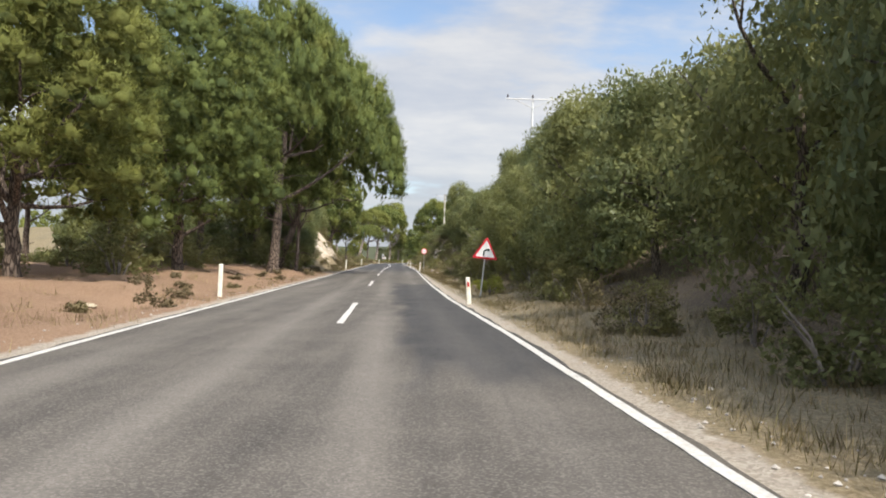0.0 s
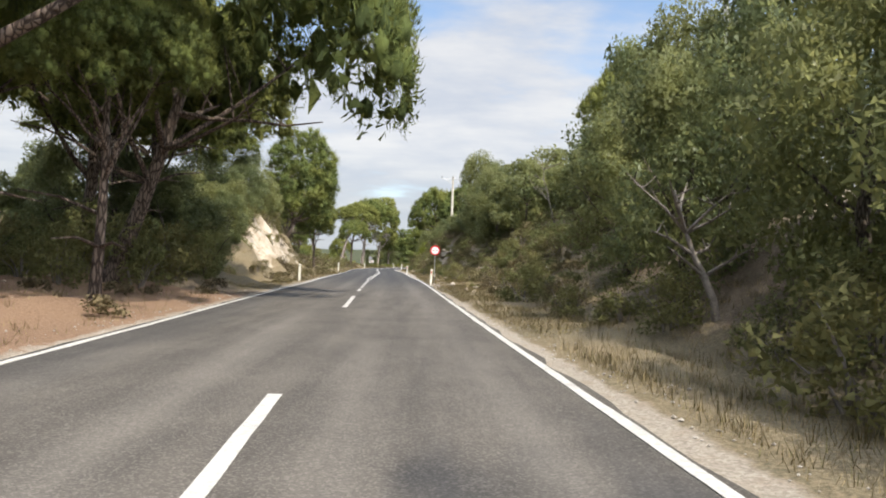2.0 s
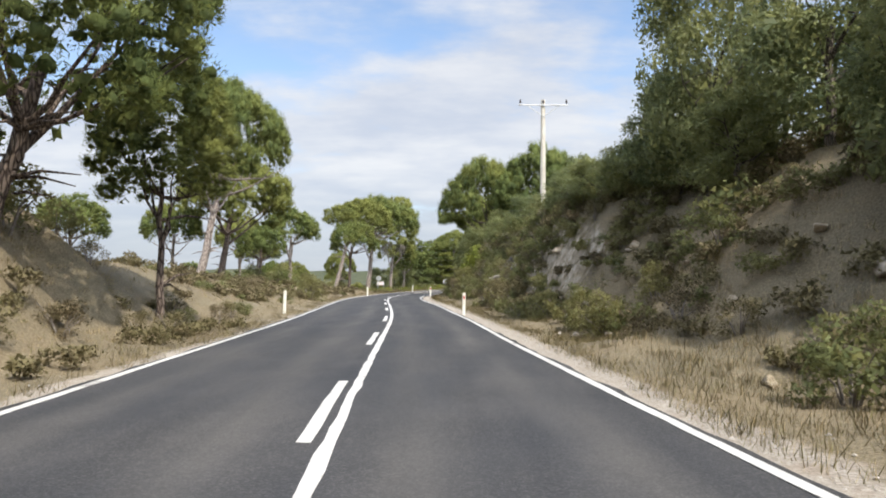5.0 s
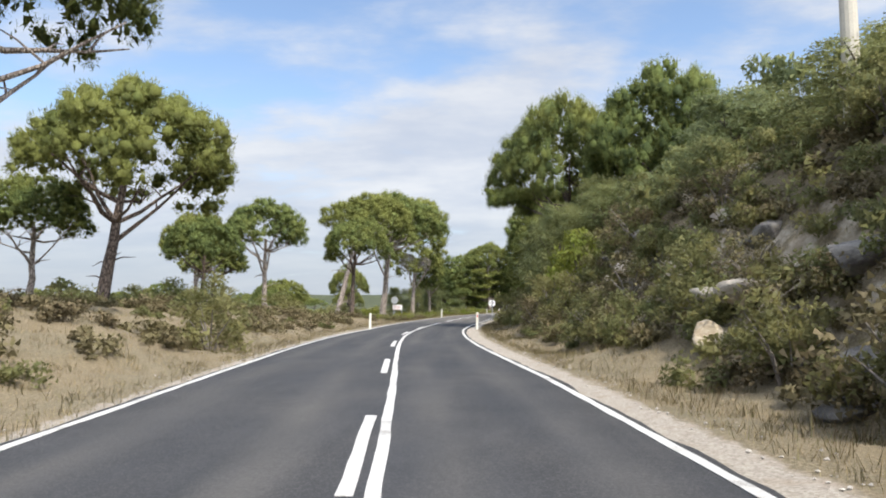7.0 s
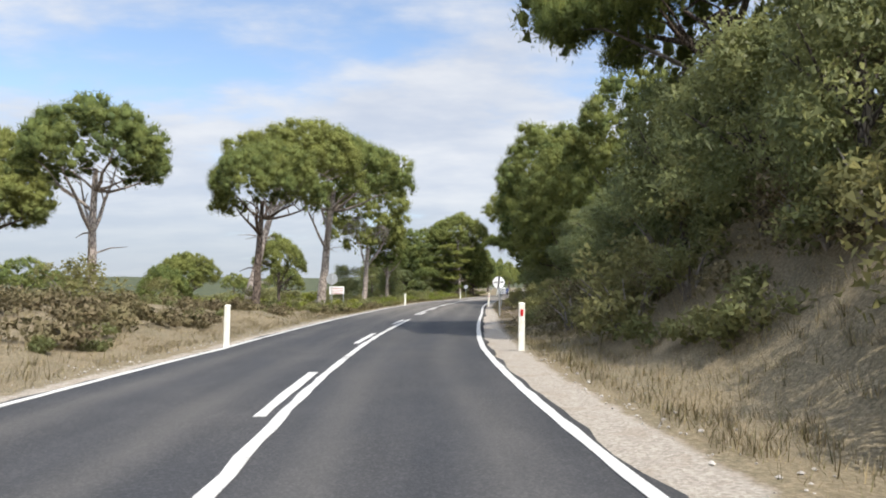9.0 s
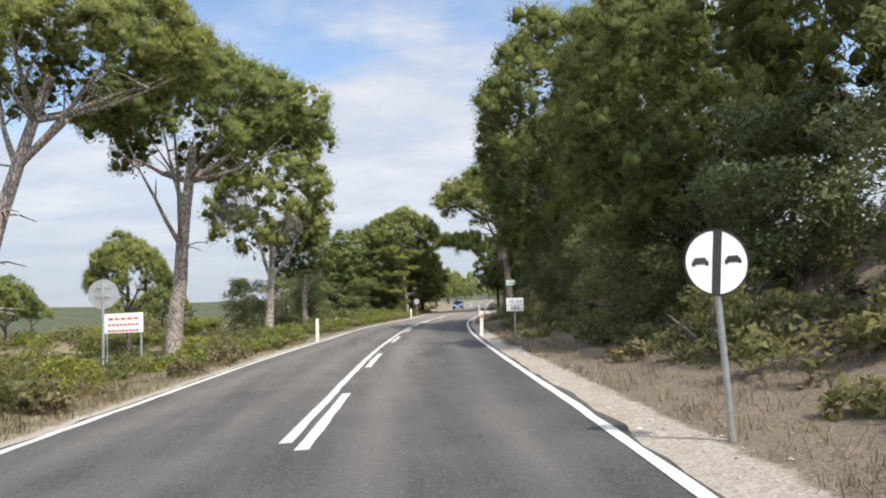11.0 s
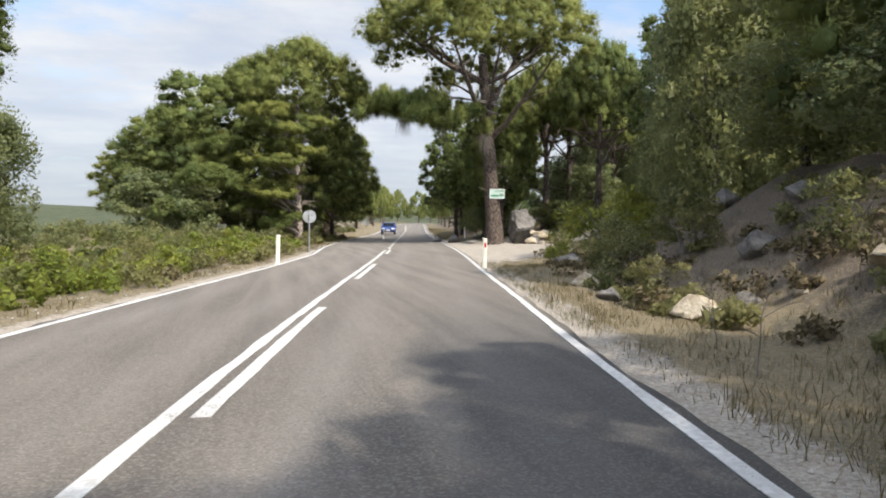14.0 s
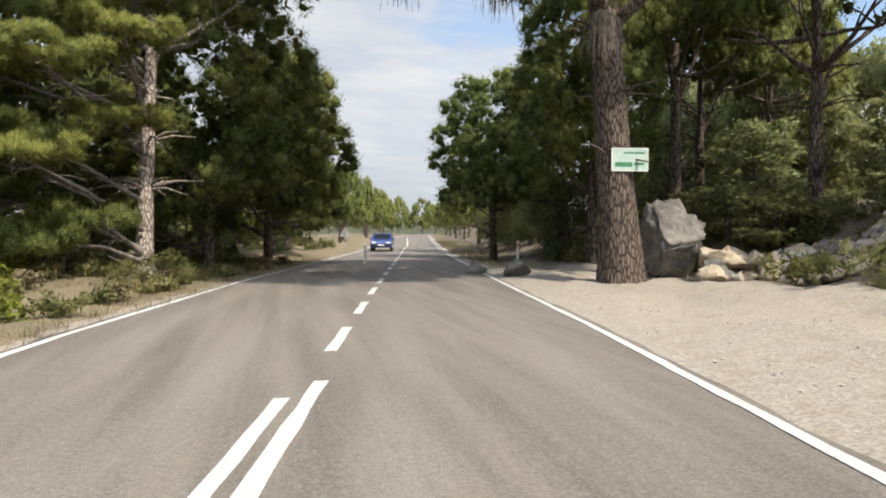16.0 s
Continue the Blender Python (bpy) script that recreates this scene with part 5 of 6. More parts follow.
def grass(name, seed, side, y0, y1, near, far, count, tall, mats, label, share=0.3):
    """Dry grass as tufts of thin blades, too many to count."""
    rng = np.random.default_rng(seed)
    per = 15
    clusters = count // per
    ty, to = rng.uniform(y0, y1, clusters), near + (far - near) * rng.uniform(0, 1, clusters) ** 1.4
    thick = bumps(ty, to, 2.5, seed) + 0.35 > rng.uniform(-0.5, 0.6, clusters)
    ty, to = ty[thick], to[thick]
    n = len(ty) * per
    y, off = np.repeat(ty, per) + rng.normal(size=n) * 0.10, np.repeat(to, per) + rng.normal(size=n) * 0.10
    off = np.maximum(off, near * 0.8)
    x = centre(y) + side * (HALF + off)
    z = np.repeat(height(centre(ty) + side * (HALF + to), ty), per) - 0.04
    a, h = rng.uniform(0, 2 * math.pi, n), tall * rng.uniform(0.3, 1.2, n) * np.repeat(rng.uniform(0.5, 1.25, len(ty)), per)
    base = np.stack([x, y, z], 1)
    lean = np.stack([np.cos(a), np.sin(a), np.zeros(n)], 1) * (h * rng.uniform(0.15, 1.15, n))[:, None]
    w = np.stack([-np.sin(a), np.cos(a), np.zeros(n)], 1) * (0.0038 * rng.uniform(0.6, 1.5, n))[:, None]
    up = np.array([0, 0, 1.0])
    verts = np.stack([base - w, base + w, base + lean + up * h[:, None]], 1).reshape(-1, 3)
    faces = np.arange(n * 3).reshape(-1, 3)
    normals = np.tile(np.array([0, 0, 1.0]), (n * 3, 1)) + 0.35 * np.repeat(np.stack([np.cos(a), np.sin(a), np.zeros(n)], 1), 3, 0)
    me = mesh_from(name, verts, faces, mats, True, unit(normals), (rng.uniform(size=n) < share).astype(int))
    return tagged(new(name, me), label, "grass", kind="stuff")


grass("dry_grass", 1, 1, 0, 155, 0.7, 5.5, 204000, 0.22, [STRAW, GREEN_GRASS], "straw-coloured dry grass along the verge")
grass("dry_grass", 2, -1, 60, 178, 0.6, 12.0, 221000, 0.20, [STRAW, GREEN_GRASS], "straw-coloured dry grass on the open side", 0.25)
grass("dry_grass", 3, -1, 165, 270, 0.6, 9.0, 85000, 0.26, [STRAW, GREEN_GRASS], "dry and green grass mixed with scrub", 0.5)
grass("dry_grass", 4, 1, 152, 226, 0.8, 4.5, 40800, 0.18, [STRAW, GREEN_GRASS], "thin dry grass in the shade", 0.45)
grass("dry_grass", 5, -1, -2, 60, 0.8, 9.0, 15300, 0.28, [STRAW, GREEN_GRASS], "thin dry grass on red soil", 0.2)
grass("dry_grass", 6, 1, 262, 330, 0.8, 4.5, 15300, 0.45, [STRAW, GREEN_GRASS], "dry grass along the far road", 0.3)
grass("dry_grass", 7, 1, 56, 116, 2.0, 12.5, 136000, 0.20, [STRAW, GREEN_GRASS], "thin straw-coloured grass over the dry bank", 0.3)
grass("dry_grass", 8, 1, 200, 226, 0.8, 6.5, 37400, 0.17, [STRAW, GREEN_GRASS], "dry grass over the shaded bank", 0.35)


# ---- stones ----
def rock_mesh(name, seed, mat, rough=0.35, fine=3, grain=0.10):
    bm = bmesh.new()
    bmesh.ops.create_icosphere(bm, subdivisions=fine, radius=1.0)
    for v in bm.verts:
        p = v.co.copy()
        v.co *= 1 + rough * noise.fractal(p * 0.9 + Vector((seed * 3.1, 0, 0)), 0.9, 2.2, 4)
        for k in range(9):
            cut = Vector((math.sin(seed * 7 + k * 2.4), math.cos(seed * 5 + k * 1.7), math.sin(seed + k * 3.3))).normalized()
            over = v.co.dot(cut) - 0.58 - 0.16 * math.sin(seed * 2.3 + k * 5.1)
            if over > 0:
                v.co -= cut * over * 0.92
        v.co += p * grain * noise.fractal(p * 4.5 + Vector((0, seed * 1.7, 0)), 0.8, 2.2, 3)
    me = bpy.data.meshes.new(name)
    bm.to_mesh(me)
    bm.free()
    me.polygons.foreach_set("use_smooth", [True] * len(me.polygons))
    me.materials.append(mat)
    return me


ROCKS = {"grey": [rock_mesh("boulder", k, GREY_ROCK) for k in range(3)], "tan": [rock_mesh("boulder", 4 + k, TAN_ROCK) for k in range(3)], "pale": [rock_mesh("boulder", 8 + k, PALE_ROCK) for k in range(3)]}


def boulder(x, y, size, kind, label, tall=0.8, lift=0.0, group="boulders"):
    ob = new("boulder", ROCKS[kind][pick.randrange(3)])
    ob.scale = (size * pick.uniform(0.85, 1.2), size, size * tall)
    ob.rotation_euler = (pick.uniform(-0.2, 0.2), pick.uniform(-0.2, 0.2), pick.uniform(0, 6.28))
    ob.location = (x, y, float(height(x, y)) + size * tall * 0.45 + lift)
    return tagged(ob, label, "boulder", group)


ROCKS["rough"] = [rock_mesh("boulder", 24, GREY_ROCK, 0.5, 4, 0.16)] * 3
boulder(12.6, 250.8, 1.25, "rough", "large grey weathered boulder beside the old pine", 1.15, 0.35)
boulder(8.0, 252.6, 0.6, "grey", "grey boulder in the shade of the old pine")
boulder(6.9, 254.0, 0.5, "grey", "grey boulder in the shade of the old pine")
for k in range(54):
    u, row = pick.random(), k % 3
    x, y = 12.4 + 4.8 * u, 248.3 - 2.6 * u * u + 0.55 * row + pick.uniform(-0.25, 0.25)
    boulder(x + 0.35 * row, y, pick.uniform(0.30, 0.60), pick.choice(("tan", "tan", "pale", "grey")), "tan broken rock in a pile behind the lay-by", 0.85, (0.0, 0.3, 0.5)[row])
for row in ((-2.6, 121.3, 0.8, "pale"), (-2.2, 120.3, 0.75, "pale"), (-3.0, 120.3, 0.7, "tan"), (-2.3, 118.7, 0.6, "tan"), (-2.6, 128.8, 0.6, "pale"), (-2.5, 116.2, 0.6, "grey"), (-2.9, 115.7, 0.5, "grey"), (-0.6, 124.5, 0.8, "pale"), (-1.0, 126.0, 0.7, "grey"), (-1.4, 123.6, 0.55, "pale"), (-0.9, 127.6, 0.7, "tan"), (-1.6, 121.0, 0.6, "grey"), (-2.2, 132.5, 0.7, "grey"), (-1.8, 129.5, 0.8, "grey"), (-1.2, 136.0, 0.9, "grey"), (-1.6, 117.5, 0.7, "grey"), (-2.2, 114.0, 0.6, "grey")):
    boulder(row[0], row[1], row[2], row[3], "weathered rock jutting from the bank", 0.62, -0.36 * row[2])
for k in range(60):
    y = pick.uniform(60, 114)
    boulder(float(centre(y)) + HALF + pick.uniform(1.8, 6.5), y, pick.uniform(0.10, 0.28), pick.choice(("pale", "tan")), "loose pale stone on the dry bank", 0.7, 0, "loose stones")
for k in range(18):
    y = pick.uniform(205, 224)
    boulder(float(centre(y)) + HALF + pick.uniform(2.0, 6.5), y, pick.uniform(0.12, 0.5), pick.choice(("grey", "tan")), "rock on the shaded bank", 0.7, 0, "loose stones")
for k in range(16):
    y = pick.uniform(8, 58)
    boulder(float(centre(y)) - HALF - pick.uniform(1.2, 6.5), y, pick.uniform(0.06, 0.16), "tan", "loose stone on red soil", 0.6, 0, "loose stones")


def pebbles():
    """Loose grit along both edges and over the lay-by."""
    rng = np.random.default_rng(5)
    n = 9000
    y, side = rng.uniform(0, 262, n), rng.choice([-1, 1], n)
    off = 0.35 + np.abs(rng.normal(size=n)) * 0.45
    y[:2500], side[:2500], off[:2500] = rng.uniform(226, 258, 2500), 1, rng.uniform(0.4, 7.5, 2500)
    x = centre(y) + side * (HALF + off)
    v = np.array([(1, 0, 0), (-1, 0.2, 0), (0, 1, 0), (0.2, -1, 0), (0, 0, 1), (0, 0, -1)], float)
    f = np.array([(0, 2, 4), (2, 1, 4), (1, 3, 4), (3, 0, 4), (2, 0, 5), (1, 2, 5), (3, 1, 5), (0, 3, 5)])
    s = 0.011 + 0.022 * rng.uniform(0, 1, n) ** 3
    verts = v[None] * rng.uniform(0.6, 1.3, (n, 6, 3)) * s[:, None, None] * np.array([1, 1, 0.7]) + np.stack([x, y, height(x, y) + 0.3 * s], 1)[:, None]
    faces = f[None] + (np.arange(n) * 6)[:, None, None]
    return tagged(new("gravel", mesh_from("gravel", verts.reshape(-1, 3), faces.reshape(-1, 3), GRAVEL, False)), "loose pale grit along the road's edges", "gravel", kind="stuff")


pebbles()


# ---- dead wood ----
def dead_tree(x, y, tall, seed, label, lean=(0.0, 0.0), limbs=9, r0=0.05, name="dead_tree", z=None):
    """A bare grey stem with thin broken branches."""
    rng = random.Random(seed)
    top = Vector((lean[0], lean[1], tall))
    spine = [top * (k / 6) + Vector((rng.uniform(-1, 1), rng.uniform(-1, 1), 0)) * 0.05 * tall * (0 < k < 6) * 0.5 for k in range(7)]
    spine[0] = Vector((0, 0, -0.15))
    thing = new(name)
    thing.location = (x, y, float(height(x, y)) if z is None else z)
    v, f = tube(spine, [r0 * (1 - 0.8 * k / 6) for k in range(7)], 7)
    under("stem", mesh_from("stem", v, f, TWIG), thing)
    for k in range(limbs):
        start = spine[rng.randrange(2, 6)]
        a, size = rng.uniform(0, 6.28), tall * rng.uniform(0.18, 0.42)
        end = start + Vector((math.cos(a) * size, math.sin(a) * size, size * rng.uniform(0.2, 1.0)))
        mid = (start + end) / 2 + Vector((rng.uniform(-1, 1), rng.uniform(-1, 1), rng.uniform(-0.5, 1))) * 0.1 * size
        pieces = [tube([start, mid, end], [r0 * 0.45, r0 * 0.3, r0 * 0.1], 5)]
        for j in range(3):
            tip = mid + (end - mid) * rng.uniform(0, 0.8)
            pieces.append(tube([tip, tip + Vector((rng.uniform(-1, 1), rng.uniform(-1, 1), rng.uniform(0, 1))) * size * 0.4], [r0 * 0.2, r0 * 0.06], 4))
        v, f = joined(pieces)
        under("branch", mesh_from("branch", v, f, TWIG), thing)
    return tagged(thing, label, "dead tree", "dead wood")


dead_tree(5.6, 76.5, 4.2, 1, "thin bare grey dead tree on the dry bank", (-0.9, 0.3), 8, 0.06)
dead_tree(3.0, 43.6, 2.4, 7, "twisted pale dead trunk on the shaded bank", (-0.8, 0.2), 10, 0.09)
dead_tree(-2.9, 117.2, 1.5, 2, "bare pale dead bush beside the rocks", (-0.2, 0.1), 8, 0.016)
dead_tree(-15.9, 91.6, 6.2, 3, "leafless grey dead pine beside the tall one", (-1.0, 0.0), 14, 0.07)
dead_tree(-1.9, 176.4, 1.2, 4, "bare dry shrub at the shaded edge", (0.1, 0.0), 9, 0.014)
dead_tree(-0.2, 207.6, 1.1, 5, "dry thistle stalks at the edge of the bank", (0.1, 0.0), 7, 0.010)
dead_tree(0.2, 208.8, 0.9, 6, "dry thistle stalks at the edge of the bank", (-0.1, 0.0), 7, 0.010)


def brush_pile(x, y, size, seed):
    """A low heap of dark cut twigs."""
    rng = random.Random(seed)
    pieces = []
    for k in range(130):
        a, r = rng.uniform(0, 6.28), size * math.sqrt(rng.random())
        start = Vector((r * math.cos(a), r * math.sin(a), rng.uniform(0, 0.7) * (size - 0.7 * r)))
        end = start + Vector((rng.uniform(-1, 1), rng.uniform(-1, 1), rng.uniform(-0.2, 0.6))) * 0.6 * size
        pieces.append(tube([start, (start + end) / 2 + Vector((0, 0, 0.05)), end], [0.014, 0.011, 0.004], 4))
    v, f = joined(pieces)
    ob = new("brush_pile", mesh_from("brush_pile", v, f, OAK_BARK))
    ob.location = (x, y, float(height(x, y)))
    return tagged(ob, "low heap of dark brown cut brushwood on the verge", "brush pile")


brush_pile(-13.2, 182.2, 0.7, 3)


# ---- road furniture ----
def rod(bm, x, y, z0, z1, r, sides=12, r1=None):
    bmesh.ops.create_cone(bm, cap_ends=True, segments=sides, radius1=r, radius2=r if r1 is None else r1, depth=z1 - z0, matrix=Matrix.Translation((x, y, (z0 + z1) / 2)))


def plate(points, y, thick, bevel=0.0):
    """A flat plate in the x-z plane whose front faces -y."""
    bm = bmesh.new()
    face = bm.faces.new([bm.verts.new((px, y, pz)) for px, pz in points])
    made = bmesh.ops.extrude_face_region(bm, geom=[face])
    for v in made["geom"]:
        if isinstance(v, bmesh.types.BMVert):
            v.co.y += thick
    bmesh.ops.recalc_face_normals(bm, faces=bm.faces)
    return bm


def ring(outer, inner, y, thick):
    """A flat closed band between two outlines of as many points."""
    bm = bmesh.new()
    n = len(outer)
    rows = [[bm.verts.new((p[0], yy, p[1])) for p in line] for line, yy in ((outer, y), (inner, y), (inner, y + thick), (outer, y + thick))]
    for i in range(n):
        j = (i + 1) % n
        for a, b in ((0, 1), (1, 2), (2, 3), (3, 0)):
            bm.faces.new((rows[a][i], rows[a][j], rows[b][j], rows[b][i]))
    bmesh.ops.recalc_face_normals(bm, faces=bm.faces)
    return bm


def circle(r, z, n=40):
    return [(r * math.cos(2 * math.pi * k / n), z + r * math.sin(2 * math.pi * k / n)) for k in range(n)]


def rounded(points, r, n=5):
    """An outline with its corners rounded."""
    out = []
    for i, p in enumerate(points):
        p, a, b = Vector(p), Vector(points[i - 1]), Vector(points[(i + 1) % len(points)])
        p0, p1 = p + (a - p).normalized() * r, p + (b - p).normalized() * r
        for k in range(n + 1):
            u = k / n
            q = p0 * (1 - u) ** 2 + p * 2 * u * (1 - u) + p1 * u * u
            out.append((q.x, q.y))
    return out


def delineator(x, y, lean=0.0, tall=0.98, mirror="red", label="white plastic delineator post with a red reflector", z=None):
    thing = new("delineator_post")
    thing.location = (x, y, float(height(x, y)) - 0.02 if z is None else z)
    thing.rotation_euler = (0, radians(lean), 0)
    bm = bmesh.new()
    outline = [(-0.065, -0.03), (0.0, -0.045), (0.065, -0.03), (0.05, 0.035), (-0.05, 0.035)]
    low, high = [bm.verts.new((px, py, -0.2)) for px, py in outline], [bm.verts.new((px, py, tall + 0.5 * (py > 0) * 0.04)) for px, py in outline]
    for i in range(5):
        bm.faces.new((low[i], low[(i + 1) % 5], high[(i + 1) % 5], high[i]))
    bm.faces.new(high)
    bm.faces.new(low[::-1])
    bmesh.ops.bevel(bm, geom=bm.edges[:], offset=0.006, segments=1, affect="EDGES")
    body = part("post", bm, POST_WHITE, thing)
    if mirror:
        bm = bmesh.new()
        box(bm, 0.0, -0.049, tall - 0.19, 0.06, 0.012, 0.14, 0.004)
        part("reflector", bm, REFLECTOR, body, "small red reflector")
    return tagged(thing, label, "delineator post", "delineator posts")


for x, y, lean in ((0.84, 20.95, -5.0), (-2.33, 71.4, 2.5), (-5.02, 108.5, 0.5), (-7.25, 146.5, 1.0), (-4.36, 186.6, 4.0), (1.43, 222.3, 0.5), (11.2, 262.0, 0.0)):
    delineator(x, y, lean, 0.82 if y < 30 else 0.98)
for x, y in ((-6.63, 20.8), (-9.75, 70.3), (-12.6, 108.0), (-13.5, 147.5), (-10.9, 188.2), (-4.72, 224.2), (3.9, 262.0), (12.4, 300.0)):
    delineator(x, y, 1.0, mirror="", label="plain white plastic delineator post in dry grass")


def sign_pole(thing, top, r=0.03):
    bm = bmesh.new()
    rod(bm, 0, 0.03, -0.3, top, r)
    return part("pole", bm, ZINC, thing)


def little_car(cx, cz, w, y, mat, thing):
    """The rear view of a car as a flat sign symbol."""
    u = w / 2
    pts = [(-1, -0.42), (-1, 0.05), (-0.86, 0.15), (-0.62, 0.52), (0.62, 0.52), (0.86, 0.15), (1, 0.05), (1, -0.42), (0.62, -0.42), (0.62, -0.22), (-0.62, -0.22), (-0.62, -0.42)]
    return part("car_symbol", plate([(cx + px * u, cz + pz * u) for px, pz in pts], y, 0.003), mat, thing)


def warning_sign(x, y, turn=0.0):
    thing = new("warning_sign")
    thing.location, thing.rotation_euler = (x, y, float(height(x, y))), (0, radians(5.0), radians(turn))
    sign_pole(thing, 1.95)
    z0, w = 1.36, 0.46
    tri = [(-w, z0), (w, z0), (0, z0 + 2 * w * 0.866)]
    mid = (0, z0 + 0.2667)
    def shrink(k):
        return rounded([(px * k, mid[1] + (pz - mid[1]) * k) for px, pz in tri], 0.06 * k)
    face = part("plate", plate(shrink(0.99), -0.012, 0.012), SIGN_WHITE, thing, "white triangular plate")
    part("border", ring(shrink(1.0), shrink(0.76), -0.016, 0.006), SIGN_RED, face, "red border")
    bend, cz = [], z0 + 0.15
    for k in range(9):
        a = math.pi - k / 8 * math.pi * 0.5
        bend.append((0.06 + 0.15 * math.cos(a), cz + 0.06 + 0.15 * math.sin(a)))
    bm = bmesh.new()
    inner = [(0.06 + (px - 0.06) * 0.62, cz + 0.06 + (pz - cz - 0.06) * 0.62) for px, pz in bend]
    line = [(-0.09, cz - 0.06)] + bend + [(0.085, cz + 0.245), (0.155, cz + 0.18), (0.085, cz + 0.115)] + inner[::-1] + [(-0.033, cz - 0.06)]
    bm.free()
    part("arrow", plate(line, -0.017, 0.004), SIGN_DARK_GREEN, face, "dark bent arrow")
    return tagged(thing, "triangular red-bordered bend warning sign on a steel pole", "road sign")


def no_overtaking(x, y):
    thing = new("no_overtaking_sign")
    thing.location = (x, y, float(height(x, y)))
    sign_pole(thing, 2.25)
    z = 2.14
    face = part("plate", plate(circle(0.31, z), -0.012, 0.012), SIGN_WHITE, thing, "white round plate")
    part("border", ring(circle(0.325, z), circle(0.24, z), -0.016, 0.008), SIGN_RED, face, "red border")
    little_car(-0.105, z - 0.01, 0.15, -0.017, SIGN_RED, face)
    little_car(0.105, z - 0.01, 0.15, -0.017, SIGN_BLACK, face)
    return tagged(thing, "round red-bordered no-overtaking sign on a steel pole", "road sign")


def overtaking_end(x, y):
    thing = new("end_of_no_overtaking_sign")
    thing.location, thing.rotation_euler = (x, y, float(height(x, y))), (0, radians(-1.5), radians(-3))
    sign_pole(thing, 1.85)
    z = 1.57
    face = part("plate", plate(circle(0.29, z), -0.012, 0.012), SIGN_WHITE, thing, "white round plate")
    part("border", ring(circle(0.296, z), circle(0.28, z), -0.016, 0.008), SIGN_BLACK, face, "thin black border")
    s = [(-0.075, -0.275), (0.0, -0.284), (0.075, 0.275), (0.0, 0.284)]
    part("band", plate([(px, z + pz) for px, pz in s], -0.019, 0.004), SIGN_BLACK, face, "dark diagonal band")
    little_car(-0.15, z + 0.01, 0.15, -0.017, SIGN_BLACK, face)
    little_car(0.15, z + 0.01, 0.15, -0.017, SIGN_BLACK, face)
    return tagged(thing, "round white end-of-no-overtaking sign on a steel pole", "road sign")


def lettering(name, text, size, at, mat, parent):
    data = bpy.data.curves.new(name, "FONT")
    data.body, data.size, data.align_x, data.align_y, data.extrude, data.space_character = text, size, "CENTER", "CENTER", 0.002, 1.15
    data.materials.append(mat)
    ob = under(name, data, parent, "", at)
    ob.rotation_euler = (radians(90), 0, 0)
    return ob


def section_board(x, y):
    thing = new("road_section_sign")
    thing.location, thing.rotation_euler = (x, y, float(height(x, y))), (0, radians(2.0), radians(-4))
    base = 1.36 - thing.location.z
    sign_pole(thing, base, 0.028)
    bm = bmesh.new()
    box(bm, 0, -0.008, base - 0.22, 0.60, 0.016, 0.46, 0.006)
    face = part("plate", bm, SIGN_WHITE, thing, "white rectangular plate")
    bm = bmesh.new()
    box(bm, 0, -0.018, base - 0.225, 0.56, 0.004, 0.014)
    part("rule", bm, SIGN_BLACK, face)
    lettering("number", "35-04", 0.19, (0, -0.019, base - 0.12), SIGN_BLACK, face)
    lettering("number", "003", 0.19, (0, -0.019, base - 0.335), SIGN_BLACK, face)
    return tagged(thing, "small white road section board with black figures", "road sign")


def sign_back(x, y, shape, tall, turn=180.0, label="", r=0.30):
    thing = new("road_sign_back")
    thing.location, thing.rotation_euler = (x, y, float(height(x, y))), (0, 0, radians(turn))
    sign_pole(thing, tall)
    outline = circle(r, tall - r) if shape == "round" else rounded([(-0.45, tall - 0.78), (0.45, tall - 0.78), (0, tall)], 0.06)
    face = part("plate", plate(outline, -0.012, 0.012), SIGN_GREY, thing, "bare grey back of the plate")
    for z in (tall - 0.42, tall - 0.2):
        bm = bmesh.new()
        box(bm, 0, 0.012, z, 0.34, 0.02, 0.03, 0.003)
        part("clamp", bm, ZINC, face)
    return tagged(thing, label or "bare grey back of a round road sign on a pole", "road sign")


warning_sign(1.38, 24.8, 0.0)
no_overtaking(-2.1, 77.6)
overtaking_end(-5.75, 164.9)
section_board(-3.75, 183.0)
sign_back(-15.2, 176.8, "round", 2.5, r=0.36)
sign_back(-3.4, 234.3, "round", 1.95)
sign_back(4.9, 285.0, "triangle", 2.0, 180, "bare grey back of a triangular road sign on a pole")


def white_board(x, y, w, h, z, turn, rows):
    """A hand-lettered board whose writing is too faint to read."""
    thing = new("notice_board")
    thing.location, thing.rotation_euler = (x, y, float(height(x, y))), (0, 0, radians(turn))
    base = z - thing.location.z
    bm = bmesh.new()
    box(bm, 0, 0, base, w, 0.02, h, 0.005)
    face = part("panel", bm, SIGN_WHITE, thing)
    for side in (-1, 1):
        bm = bmesh.new()
        box(bm, side * (w / 2 - 0.06), 0.03, base / 2 - 0.1, 0.04, 0.04, base + 0.4, 0.004)
        part("leg", bm, ZINC, thing)
    for k, n in enumerate(rows):
        for j in range(n):
            bm = bmesh.new()
            box(bm, (j - (n - 1) / 2) * w * 0.8 / n, -0.013, base + h * (0.22 - 0.3 * k), w * 0.60 / n, 0.004, h * 0.11)
            part("faded_line", bm, LETTER_RED, face)
    return tagged(thing, "white board with faded red lettering on two legs", "notice board")


white_board(-15.0, 177.6, 0.98, 0.5, 1.20, -4, (5, 8, 9))
white_board(-8.6, 249.0, 0.9, 0.34, 1.0, -14, ())


